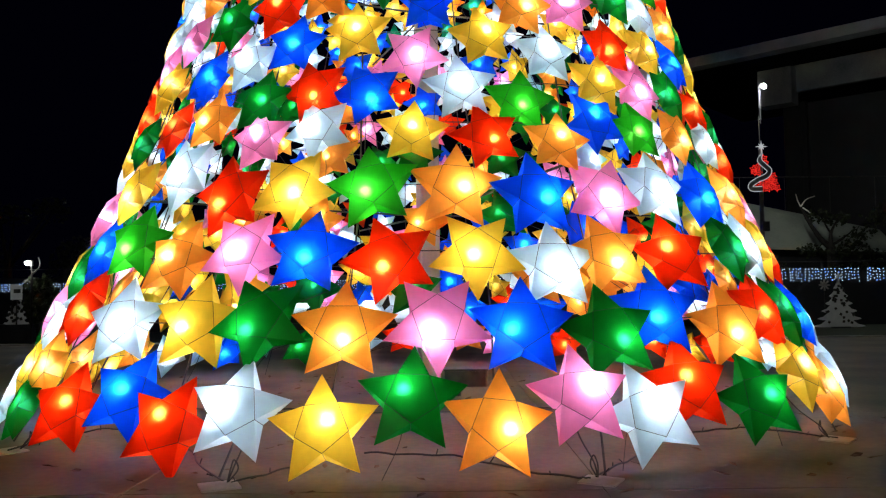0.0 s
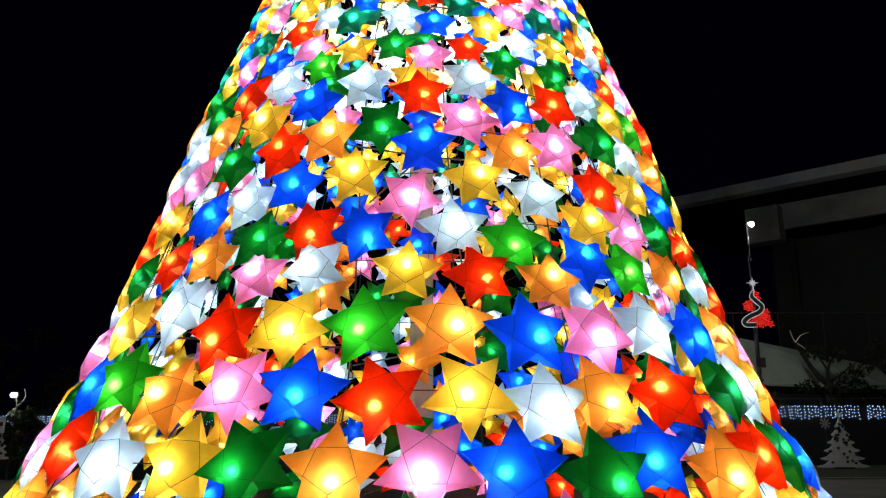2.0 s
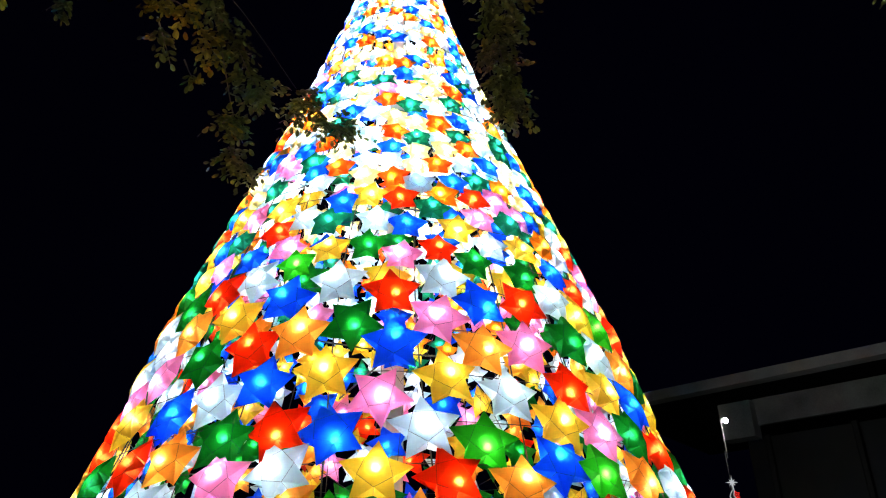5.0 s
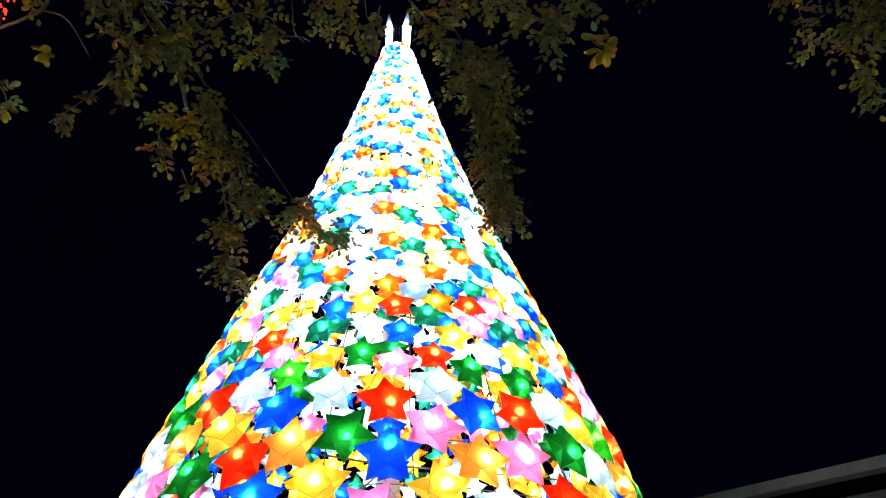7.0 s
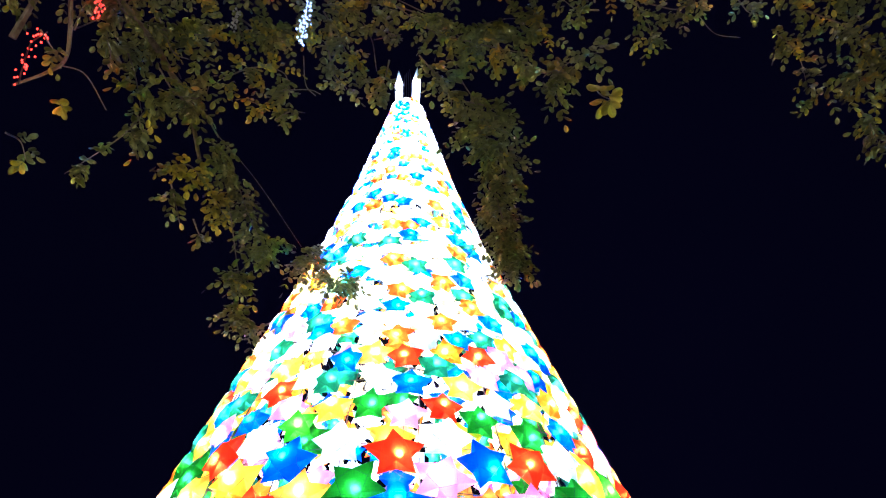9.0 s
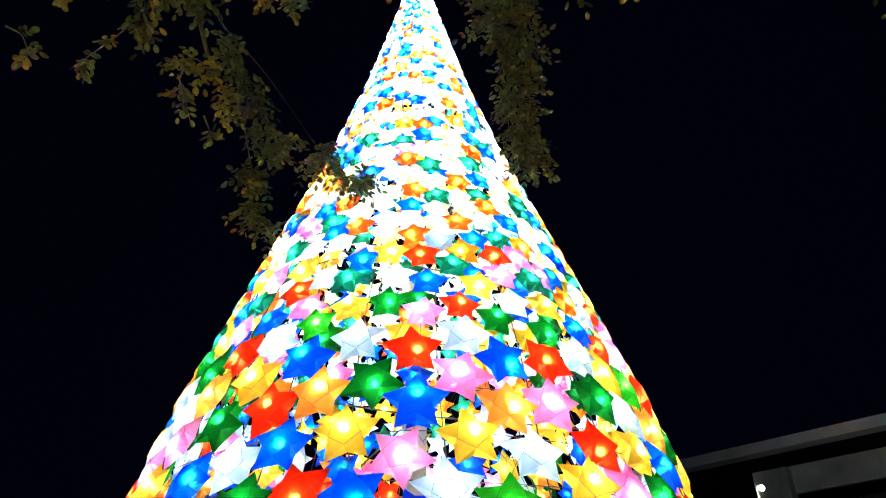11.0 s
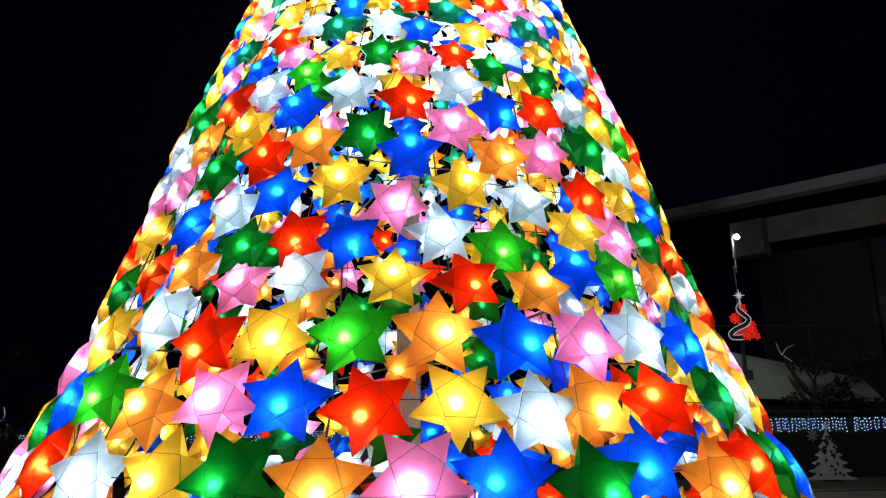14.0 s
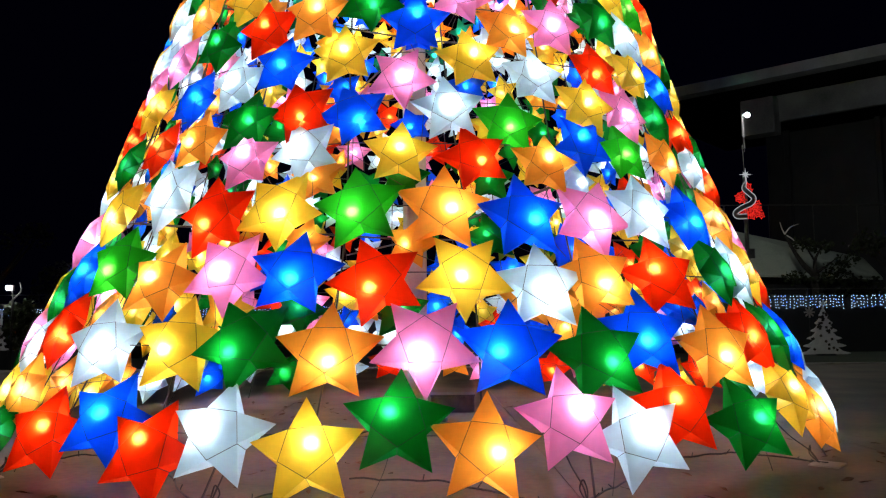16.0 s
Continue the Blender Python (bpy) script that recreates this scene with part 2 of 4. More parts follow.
def ball(heap, centre, r, slot=0, rings=4, sides=7):
    c = Vector(centre)
    vs = [c + Vector((0, 0, r))]
    for i in range(1, rings):
        a = math.pi * i / rings
        vs += [c + r * Vector((math.sin(a) * math.cos(2 * math.pi * k / sides), math.sin(a) * math.sin(2 * math.pi * k / sides), math.cos(a))) for k in range(sides)]
    vs.append(c - Vector((0, 0, r)))
    fs = [(0, 1 + k, 1 + (k + 1) % sides) for k in range(sides)]
    for i in range(rings - 2):
        a, b = 1 + i * sides, 1 + (i + 1) * sides
        fs += [(a + k, b + k, b + (k + 1) % sides, a + (k + 1) % sides) for k in range(sides)]
    a, last = 1 + (rings - 2) * sides, len(vs) - 1
    fs += [(a + k, last, a + (k + 1) % sides) for k in range(sides)]
    heap.add(vs, fs, slot)


# ---- ground ----
h = Heap()
h.add([(-900, -900, -0.14), (900, -900, -0.14), (900, 900, -0.14), (-900, 900, -0.14)], [(0, 1, 2, 3)])
solid("ground", h, SOIL, "dark lawn and soil around the paved square", "ground", kind="structure")
h = Heap()
h.box((60, 39.5, 0.28), Matrix.Translation((0, 2.25, -0.16)))
pavement = solid("pavement", h, CONCRETE, "dusty brownish-grey concrete slabs under the lantern tree", "pavement", kind="structure")
h = Heap()
h.box((60, 0.18, 0.34), Matrix.Translation((0, 22.094, -0.13)), bevel=0.03)
solid("kerb", h, KERB, "low concrete kerb along the edge of the paving", "kerb", kind="structure")

# ---- the lantern tree ----
AXIS_X, AXIS_Y, TOP_Z = -0.195, 10.65, 13.75
# height and radius of the cone's skin: it flares at the foot and narrows to a blunt tip
PROFILE = [(0, 5.12), (1, 4.635), (2, 4.15), (3.5, 3.59), (5, 3.13), (7, 2.385), (9, 1.64), (11, 0.985), (13, 0.46), (14.2, 0.16)]


def cone_radius(z):
    for (z0, r0), (z1, r1) in zip(PROFILE, PROFILE[1:]):
        if z <= z1:
            break
    return r0 + (r1 - r0) * (z - z0) / (z1 - z0)


def cone_slope(z):
    return math.atan(cone_radius(z - 0.5) - cone_radius(z + 0.5))


def cone_point(angle, z, inward=0.0):
    r, a = cone_radius(z) - inward, radians(angle)
    return Vector((AXIS_X + r * math.sin(a), AXIS_Y - r * math.cos(a), z))


def cone_pose(angle, z, inward=0.0):
    """On the cone's skin: x to the right, y up along the skin, z outward."""
    turn = Matrix.Rotation(radians(angle), 4, "Z") @ Matrix.Rotation(math.pi / 2 - cone_slope(z), 4, "X")
    return Matrix.Translation(cone_point(angle, z, inward)) @ turn


# each row: height, lantern radius, how many go round, and those facing the square as colour, angle, height offset in cm,
# roll in degrees, and the bulb's place across and up in hundredths of the radius
LANTERN_ROWS = [
    (0.47, 0.436, 47,
     "w:-64.2:-11:22:0:4 y:-54.7:18:34:0:4 g:-50.3:-13:8:0:4 o:-48.5:19:10:2:9 r:-38.4:-8:5:-7:14 b:-29.4:7:-9:-19:7 r:-23.1:-13:-16:-26:14 w:-16.3:1:-4:-29:6 y:-8.0:-10:9:7:15 g:-0.4:10:-2:-16:17 o:6.9:-8:-7:22:-6 p:14.9:9:2:20:16 w:21.4:-6:13:17:11 r:26.7:12:-1:2:18 g:36.0:-4:2:30:3 y:47.2:13:12:30:4 o:53.3:-10:-13:15:13 w:65.9:-3:-21:6:-7"),
    (1.12, 0.446, 43,
     "p:-63.7:5:-17:0:4 w:-52.8:-4:-10:11:5 r:-46.8:13:-13:17:-9 w:-35.0:-0:11:3:-10 y:-23.6:0:1:-28:-10 g:-16.1:2:33:-30:-4 o:-7.3:-5:2:2:-20 p:2.0:-0:-36:5:-23 b:10.3:-4:-6:-18:-7 g:19.6:-10:4:20:-18 b:25.8:5:-7:2:-13 o:36.4:-9:-5:8:-18 r:44.6:3:-14:7:-5 g:52.4:2:32:16:3 b:60.7:-2:-13:3:-11"),
    (1.70, 0.422, 42,
     "g:-55.6:-11:-10:4:-10 b:-49.2:8:2:-5:9 l:-40.0:15:2:-24:-18 o:-29.9:-4:-10:-30:2 p:-20.5:2:-28:-7:-9 b:-12.2:-0:-3:-4:-17 r:-3.0:-7:22:-19:-12 y:6.5:-3:33:-8:0 w:14.9:-13:-2:8:-15 o:21.9:-4:8:13:-23 r:31.9:-3:3:-9:20 g:45.1:8:25:21:-21 w:50.4:7:-8:0:4 y:61.5:13:-31:10:12"),
    (2.29, 0.430, 39,
     "p:-64.7:-7:10:5:11 y:-47.9:14:27:-17:-13 w:-34.8:22:24:-10:1 r:-24.8:-5:14:-27:-13 y:-15.8:-2:-28:12:-8 l:-5.5:-3:10:-16:-9 o:4.5:-4:-4:17:-1 b:14.4:-11:4:22:-8 p:23.9:-8:-28:10:-12 w:32.9:1:-10:15:-11 b:43.6:-2:-0:8:-7 o:55.0:5:32:6:3"),
    (2.88, 0.345, 42,
     "g:-53.5:12:-27:-5:-5 r:-41.8:15:-25:-24:9 o:-32.4:15:-1:-27:-3 p:-22.2:-11:8:-6:17 w:-13.5:-6:28:-17:9 y:-0.8:-12:-3:-1:16 r:8.9:-15:16:14:-17 o:18.7:-19:-11:10:23 b:25.4:4:30:16:19 l:33.2:1:7:-2:-7 o:43.1:4:-36:25:-1 w:53.7:5:-0:7:-1"),
    (3.31, 0.358, 42,
     "y:-51.4:31:13:4:11 b:-37.0:22:-23:10:6 g:-23.6:-15:-4:7:0 r:-15.2:-9:20:-4:-21 b:-7.3:-15:23:5:-29 w:5.9:-11:5:3:4 l:14.3:-23:-8:5:-14 y:28.2:4:-16:6:14 p:36.4:3:-23:2:-9 g:46.0:9:-18:-17:-8 r:55.4:-3:-20:-14:14"),
    (3.81, 0.345, 38,
     "p:-46.2:28:29:-21:-7 g:-34.5:30:-29:-17:8 w:-27.8:-21:6:-9:8 b:-19.9:-8:-8:1:-1 y:-9.4:-2:6:-4:15 p:-0.9:-28:-29:12:0 y:9.7:-7:9:16:15 w:19.8:-21:-4:6:13 r:32.6:-2:-2:-3:-18 y:42.5:5:-15:17:10 b:52.4:1:20:-1:7 y:67.9:21:33:8:15"),
    (4.32, 0.355, 43,
     "o:-42.4:28:14:-4:-3 y:-29.9:26:13:-12:17 r:-24.0:-16:11:-9:22 o:-15.5:-5:-2:6:18 g:-6.1:4:-32:16:-7 b:1.4:-21:0:4:29 p:9.2:12:-19:-8:3 o:16.6:-22:-11:19:2 p:25.3:-12:-8:-1:0 g:37.2:11:-3:12:-7 w:44.9:0:12:-9:9 o:55.6:-1:-16:-9:-7"),
    (4.87, 0.335, 42,
     "g:-46.7:4:-23:12:-3 r:-36.8:15:34:-29:9 w:-27.9:19:-35:-5:5 b:-19.4:-14:-11:-23:17 w:-9.7:3:3:-10:22 r:0.8:-12:5:13:-7 w:10.6:9:-11:13:14 b:17.6:-19:18:15:-26 r:27.3:-11:33:-3:1 w:36.3:7:-10:-8:10 y:43.6:-4:3:-13:2 l:50.4:-9:2:7:8 r:67.8:13:31:4:-7"),
    (5.35, 0.260, 53,
     "p:-43.2:13:-28:5:-8 b:-32.7:9:-14:-28:12 l:-19.7:-14:13:5:1 y:-12.9:5:3:-6:29 g:-4.7:7:-3:8:-2 p:2.8:-8:-6:-16:3 r:10.6:4:-5:5:19 g:18.1:-11:-5:7:24 w:23.4:20:-4:-13:-4 g:29.4:-17:0:13:-10 b:40.8:6:15:-3:10 r:47.1:-10:-20:-12:0"),
    (5.86, 0.262, 56,
     "b:-48.1:-2:27:1:4 g:-41.2:-1:7:-16:11 r:-28.3:-5:23:15:-1 p:-23.5:-36:-21:16:8 w:-20.9:9:-13:12:2 g:-15.2:-2:-8:9:7 w:-3.3:-3:-1:1:1 b:3.8:-11:-4:0:7 g:10.2:19:-5:2:16 y:15.8:-11:-12:4:-11 p:22.5:13:-4:-9:-10 g:31.5:17:11:13:8 y:32.7:-22:-1:12:5 b:40.9:37:-3:-5:11 o:42.2:1:13:12:1"),
    (6.28, 0.254, 46,
     "p:-39.6:-5:36:-16:-10 y:-29.4:-8:26:-12:2 b:-12.3:-12:-4:5:-3 y:-5.4:-3:-11:9:0 r:2.6:-8:8:-5:-1 w:7.6:17:17:3:-6 o:13.6:3:6:-12:1 r:22.5:6:36:-10:-7 p:29.5:11:32:-13:-7"),
    (6.63, 0.226, 44,
     "g:-37.2:6:3:-15:-11 w:-20.6:-6:-9:-15:0 r:-15.7:19:3:-16:16 y:-7.5:-2:1:-11:6 r:0.6:-5:4:-13:-10 w:6.6:-14:-1:-1:15 b:17.6:-6:-7:-9:-4 g:25.7:4:5:-14:8 o:33.7:4:-12:3:-12"),
    (6.95, 0.226, 44,
     "g:-26.1:8:1:14:-6 b:-22.8:-17:40:-16:-10 w:-7.6:-5:10:14:15 w:-0.5:-5:34:-7:6 y:6.6:-13:4:12:-9 r:13.7:-7:-1:-6:8 w:21.8:3:5:8:12 b:32.1:15:-2:14:-1 y:40.5:25:-6:-1:-4"),
    (7.30, 0.222, 46,
     "b:-30.8:5:39:8:6 r:-23.4:8:-2:-12:9 y:-16.9:-17:27:-1:10 w:-9.7:-6:34:12:7 b:-0.5:-15:-4:13:1 y:7.7:-19:12:-4:-10 y:16.9:-7:-9:15:-9 r:25.1:2:32:5:-5 w:32.6:17:34:-12:7 g:41.2:29:35:16:-6"),
    (7.53, 0.217, 45,
     "g:-21.3:23:-1:-3:11 w:-13.8:-2:-13:-11:-7 w:-7.7:-7:26:11:-9 r:0.4:-3:59:13:-10 g:8.5:-14:4:-9:12 w:15.6:-11:-10:13:-2 g:23.7:1:-9:-2:-9 y:33.9:12:6:-10:4"),
    (7.88, 0.217, 41,
     "b:-17.3:13:-10:8:-10 w:-7.9:5:30:2:9 y:0.4:-6:9:5:6 y:8.6:-15:2:-6:0 r:16.7:-10:44:-10:-7 b:26.0:5:13:17:6 w:35.4:9:-6:1:0"),
    (8.22, 0.217, 38,
     "y:-29.2:-7:18:-1:10 w:-21.7:-4:-6:17:15 w:-12.2:-3:31:-14:9 r:-2.8:2:20:1:7 g:6.5:-11:14:-2:-2 w:16.9:-12:4:8:-4 g:25.3:9:6:-14:-8 w:38.4:30:5:7:16"),
    (8.59, 0.213, 37,
     "b:-31.4:11:18:-12:-3 w:-21.1:-7:-2:1:4 y:-12.4:-14:-11:-1:14 p:-4.0:-8:14:-7:-5 w:5.5:-14:36:1:4 y:16.0:-7:35:-15:-6 r:28.9:6:1:10:16 g:38.1:32:26:-11:-12"),
    (8.89, 0.213, 38,
     "g:-23.9:3:29:2:-9 y:-12.8:-0:3:-9:11 g:-5.1:-20:30:-2:6 b:4.4:1:3:14:11 w:12.0:9:0:10:3 y:19.4:-5:5:2:-4 b:31.6:13:1:13:14"),
    (9.32, 0.204, 38,
     "y:-27.7:-4:1:6:15 y:-19.7:12:5:1:-7 w:-12.0:7:25:6:17 o:-5.3:-11:-9:-2:11 r:4.4:-17:-3:16:-7 b:10.9:-5:-4:12:12 o:24.9:10:10:4:-11 b:33.8:8:-10:-7:9"),
]
DEPTH, NOTCH = 0.19, 0.47


def star_form():
    tips = [(math.cos(radians(90 + 72 * k)), math.sin(radians(90 + 72 * k)), 0) for k in range(5)]
    inner = [(NOTCH * math.cos(radians(126 + 72 * k)), NOTCH * math.sin(radians(126 + 72 * k))) for k in range(5)]
    vs = tips + [(x, y, DEPTH) for x, y in inner] + [(x, y, -DEPTH) for x, y in inner]
    fs = [(5, 6, 7, 8, 9), (14, 13, 12, 11, 10)]
    for k in range(5):
        a, b = 5 + (k - 1) % 5, 5 + k
        fs += [(k, b, a), (k, a + 5, b + 5), (k, a, a + 5), (k, b + 5, b)]
    return [Vector(v) for v in vs], fs


STAR_V, STAR_F = star_form()
SHELLS = {}
for key, m in CLOTH.items():
    h = Heap()
    h.add(STAR_V, STAR_F)
    SHELLS[key] = h.mesh("shell", m)
h = Heap()
for k in range(5):
    h.tube([STAR_V[5 + k] * 1.004, STAR_V[5 + (k + 1) % 5] * 1.004], 0.006, sides=3)
    h.tube([STAR_V[10 + k], STAR_V[10 + (k + 1) % 5]], 0.0075, sides=3)
    h.tube([STAR_V[5 + k], STAR_V[10 + k]], 0.008, sides=3)
FRAME_MESH = h.mesh("wire_frame", WIRE)
h = Heap()
ball(h, (0, 0, 0), 1.0, 0, 6, 10)
BULB_MESH = h.mesh("bulb", BULB, True)
h = Heap()
ball(h, (0, 0, 0), 1.0, 0, 3, 5)
BULB_V, BULB_F = h.v, h.f


def bulb_size(r):
    return 0.042 if r > 0.38 else 0.031 if r > 0.3 else 0.0295 if r > 0.23 else 0.031 if r > 0.18 else 0.026


rng = random.Random(5)
far_shells, far_bulbs, far_wires = Heap(), Heap(), Heap()
SLOT = {key: n for n, key in enumerate(CLOTH)}
hoops = []


def hang(key, angle, z, r, near, roll=0.0, spot=None, inward=0.0, dim=1.0):
    key = OVERBRIGHT_TOP.get(key, key) if z > 6.5 else OVERBRIGHT_UPPER.get(key, key) if z > 5.7 else key
    turned = -(0.45 if z < 0.9 else 0.33) * angle if z < 2 and abs(angle) < 42 else 0
    sway = Matrix.Rotation(radians(turned + rng.uniform(-4, 4)), 4, "Y") @ Matrix.Rotation(radians(rng.uniform(-4, 4)), 4, "X")
    m = cone_pose(angle, z, DEPTH * r * 0.6 + inward) @ sway @ Matrix.Rotation(radians(roll), 4, "Z")
    spot = spot or (rng.uniform(-0.17, 0.17), rng.uniform(-0.15, 0.17))
    spot = Vector((*spot, rng.uniform(0.01, 0.055)))
    if near:
        lantern = thing("star_lantern", COLOUR_NAME[key] + " cloth five-pointed star lantern, lit, tied to the tree frame", "lantern", "star lanterns on the tree")
        lantern.matrix_basis = m @ Matrix.Scale(r, 4)
        part("shell", SHELLS[key], None, lantern)
        part("wire_frame", FRAME_MESH, None, lantern)
        bulb = part("bulb", BULB_MESH, None, lantern)
        bulb.location, bulb.scale = spot, (bulb_size(r) / r,) * 3
    else:
        far_shells.add([m @ (v * r) for v in STAR_V], STAR_F, SLOT[key])
        c = m @ (spot * r)
        far_bulbs.add([c + bulb_size(r) * dim * Vector(v) for v in BULB_V], BULB_F)
        for k in range(5):
            far_wires.tube([m @ (STAR_V[10 + k] * r), m @ (STAR_V[10 + (k + 1) % 5] * r)], 0.003, sides=3)


def colours(n, among="rbgwyopwy"):
    """A run of n colours with no two alike in a row."""
    out = []
    while len(out) < n:
        c = rng.choice(among)
        if not out or out[-1] != c or c == "w":
            out.append(c)
    return out


for z, r, count, facing in LANTERN_ROWS:
    hoops.append((z, r))
    angles = []
    for token in facing.split():
        key, *numbers = token.split(":")
        angle, off, roll, across, up = (float(v) for v in numbers)
        angles.append(angle)
        hang(key, angle, z + off / 100, r, True, roll, (across / 100, up / 100))
    step = 360 / count
    free = 360 - (max(angles) - min(angles)) - 2 * step
    n = int(free / step) + 1
    for k, key in enumerate(colours(n)):
        angle = max(angles) + step + (k + rng.uniform(-0.2, 0.2)) * free / max(n - 1, 1)
        signed = (angle + 180) % 360 - 180
        hang(key, signed, z + (0.07 if k % 2 else -0.07) + rng.uniform(-0.04, 0.04), r, abs(signed) < 62 and z < 6.5, rng.gauss(0, 10) + 36 * (rng.random() < 0.25))
z, r = 9.92, 0.176
while z < TOP_Z - 0.1:
    hoops.append((z, r))
    n = max(5, int(2 * math.pi * cone_radius(z) / (r * 1.45)))
    for k, key in enumerate(colours(n, "wwbwybwowbr")):
        hang(key, (k + rng.uniform(-0.2, 0.2)) * 360 / n, z + (0.05 if k % 2 else -0.05) + rng.uniform(-0.03, 0.03), r, False, rng.gauss(0, 10) + 36 * (rng.random() < 0.25))
    z += r * 1.5
    r = max(0.115, r - 0.0055)

# a second, inner layer shows between the lanterns
inner = random.Random(77)
for (z, r), (z2, r2) in zip(hoops, hoops[1:]):
    if z > 0.9:
        low = z < 4.8
        n = int(2 * math.pi * cone_radius(z) / (r * (2.2 if low else 2.6 if z < 6.4 else 1.6)))
        for k in range(n):
            hang(inner.choice("bgyogpyobgw" if z < 6.4 else "wwwcccobgw"), (k + inner.uniform(-0.2, 0.2)) * 360 / max(n, 1), (z + z2) / 2 + inner.uniform(-0.05, 0.05), r * (0.62 if low else 0.9), False, inner.gauss(0, 12), None, 0.34 if low else r * 0.75, 0.58 if low else 0.8 if z < 6.4 else 1.0)

upper = thing("star_lantern_cover", "many small lit star lanterns in many colours covering the upper and far tree", "lantern", kind="stuff")
for name, heap, mats in (("shells", far_shells, list(CLOTH.values())), ("bulbs", far_bulbs, BULB), ("wire_frames", far_wires, WIRE)):
    tagged(part(name, heap, mats, upper), kind="stuff")

# steel frame of the tree
frame_tree = thing("christmas_tree", "tall cone-shaped steel frame on a cream centre post", "christmas tree", at=(AXIS_X, AXIS_Y, 0))
move = Matrix.Translation((-AXIS_X, -AXIS_Y, 0))


def framed(name, pts, r, mat=STEEL, sides=5, closed=False):
    q = Heap()
    q.tube([move @ Vector(p) for p in pts], r, sides=sides, closed=closed)
    return part(name, q, mat, frame_tree)


for z, r in hoops:
    sides = 48 if z < 9 else 24
    framed("hoop", [cone_point(360 * k / sides, z, DEPTH * r * 1.5 + 0.03 * math.sin(5 * k + 3 * z)) for k in range(sides)], 0.005, closed=True)
for k in range(24):
    a = k * 15 + 6.5
    framed("rib", [cone_point(a + 1.2 * math.sin(k * 3 + z), z, DEPTH * r * 1.9) for z, r in hoops], 0.008)
rw, loose = random.Random(31), Heap()
for k in range(420):
    a, z = rw.uniform(-75, 75), rw.uniform(0.9, 8.5)
    drop, side, sag = rw.uniform(0.15, 0.6), rw.gauss(0, 4), rw.uniform(0.02, 0.12)
    pts = [cone_point(a, z, 0.10), cone_point(a + side * 0.5, z - drop * 0.5, 0.10 + sag), cone_point(a + side, z - drop, 0.10)]
    loose.tube([move @ p for p in curve_points(pts, 4)], 0.003, sides=3)
tagged(part("wire_tangle", loose, WIRE, frame_tree, "thin dark lamp leads hanging between the lanterns"), kind="stuff")
for a in (-50, -17, 16, 51.5):
    framed("leg", [cone_point(a, 0.01, 0.12), cone_point(a + 0.6, 0.3, 0.14), cone_point(a, 0.5, 0.16)], 0.009)
q = Heap()
for z0, z1, w in ((0, 5.2, 0.27), (5.2, 9.6, 0.22), (9.6, 13.9, 0.16)):
    q.box((w, w, z1 - z0), Matrix.Translation((0, 0, (z0 + z1) / 2)) @ Matrix.Rotation(0.25, 4, "Z"), bevel=0.02)
part("centre_post", q, PALE_STEEL, frame_tree, "cream-painted square steel post")
for z in (2.4, 5.2, 7.6, 9.6):
    for k in range(4):
        a = k * 90 + 20
        framed("spoke", [(AXIS_X, AXIS_Y, z), cone_point(a, z + 0.1, 0.15)], 0.014)
q = Heap()
q.box((0.7, 0.7, 0.05), Matrix.Translation((0, 0, 0.025)) @ Matrix.Rotation(0.25, 4, "Z"), bevel=0.03)
part("base_plate", q, STEEL, frame_tree)

# topper: tall white cloth points round bare wires
topper = thing("tree_topper", "tall white cloth points around bare wires on the tree top", "tree topper", at=(AXIS_X, AXIS_Y, TOP_Z - 0.12))
for side in (-1, 1):
    q = Heap()
    w, hgt, d = 0.088, 1.22, 0.075
    q.add([Vector(v) for v in ((-w * 0.8, 0, 0), (0, -d, 0.05), (w * 0.8, 0, 0), (0, d, 0.05), (-w, 0, 0.72), (0, -d, 0.72), (w, 0, 0.72), (0, d, 0.72), (0, 0, hgt))],
          [(0, 1, 5, 4), (1, 2, 6, 5), (2, 3, 7, 6), (3, 0, 4, 7), (4, 5, 8), (5, 6, 8), (6, 7, 8), (7, 4, 8), (3, 2, 1, 0)])
    ob = part("cloth_point", q, CLOTH["w"], topper)
    ob.matrix_basis = Matrix.Translation((0.165 * side, -0.05, 0.02)) @ Matrix.Rotation(radians(12 * side), 4, "Z") @ Matrix.Rotation(radians(1.5 * side), 4, "Y") @ Matrix.Scale(1.0 + 0.05 * side, 4)
    q = Heap()
    ball(q, (0, 0, 0.3), 0.034, 0, 3, 5)
    ball(q, (0, 0, 0.72), 0.034, 0, 3, 5)
    bulb = part("bulb", q, BULB, topper)
    bulb.matrix_basis = ob.matrix_basis
for k in range(4):
    q = Heap()
    q.tube(curve_points([(0.03 * (k - 1.5), 0.02, 0), (0.05 * (k - 1.5), -0.03, 0.6), (0.03 * (k - 2), 0.04, 1.15 + 0.06 * k)]), 0.006, sides=4)
    part("wire", q, WIRE, topper)

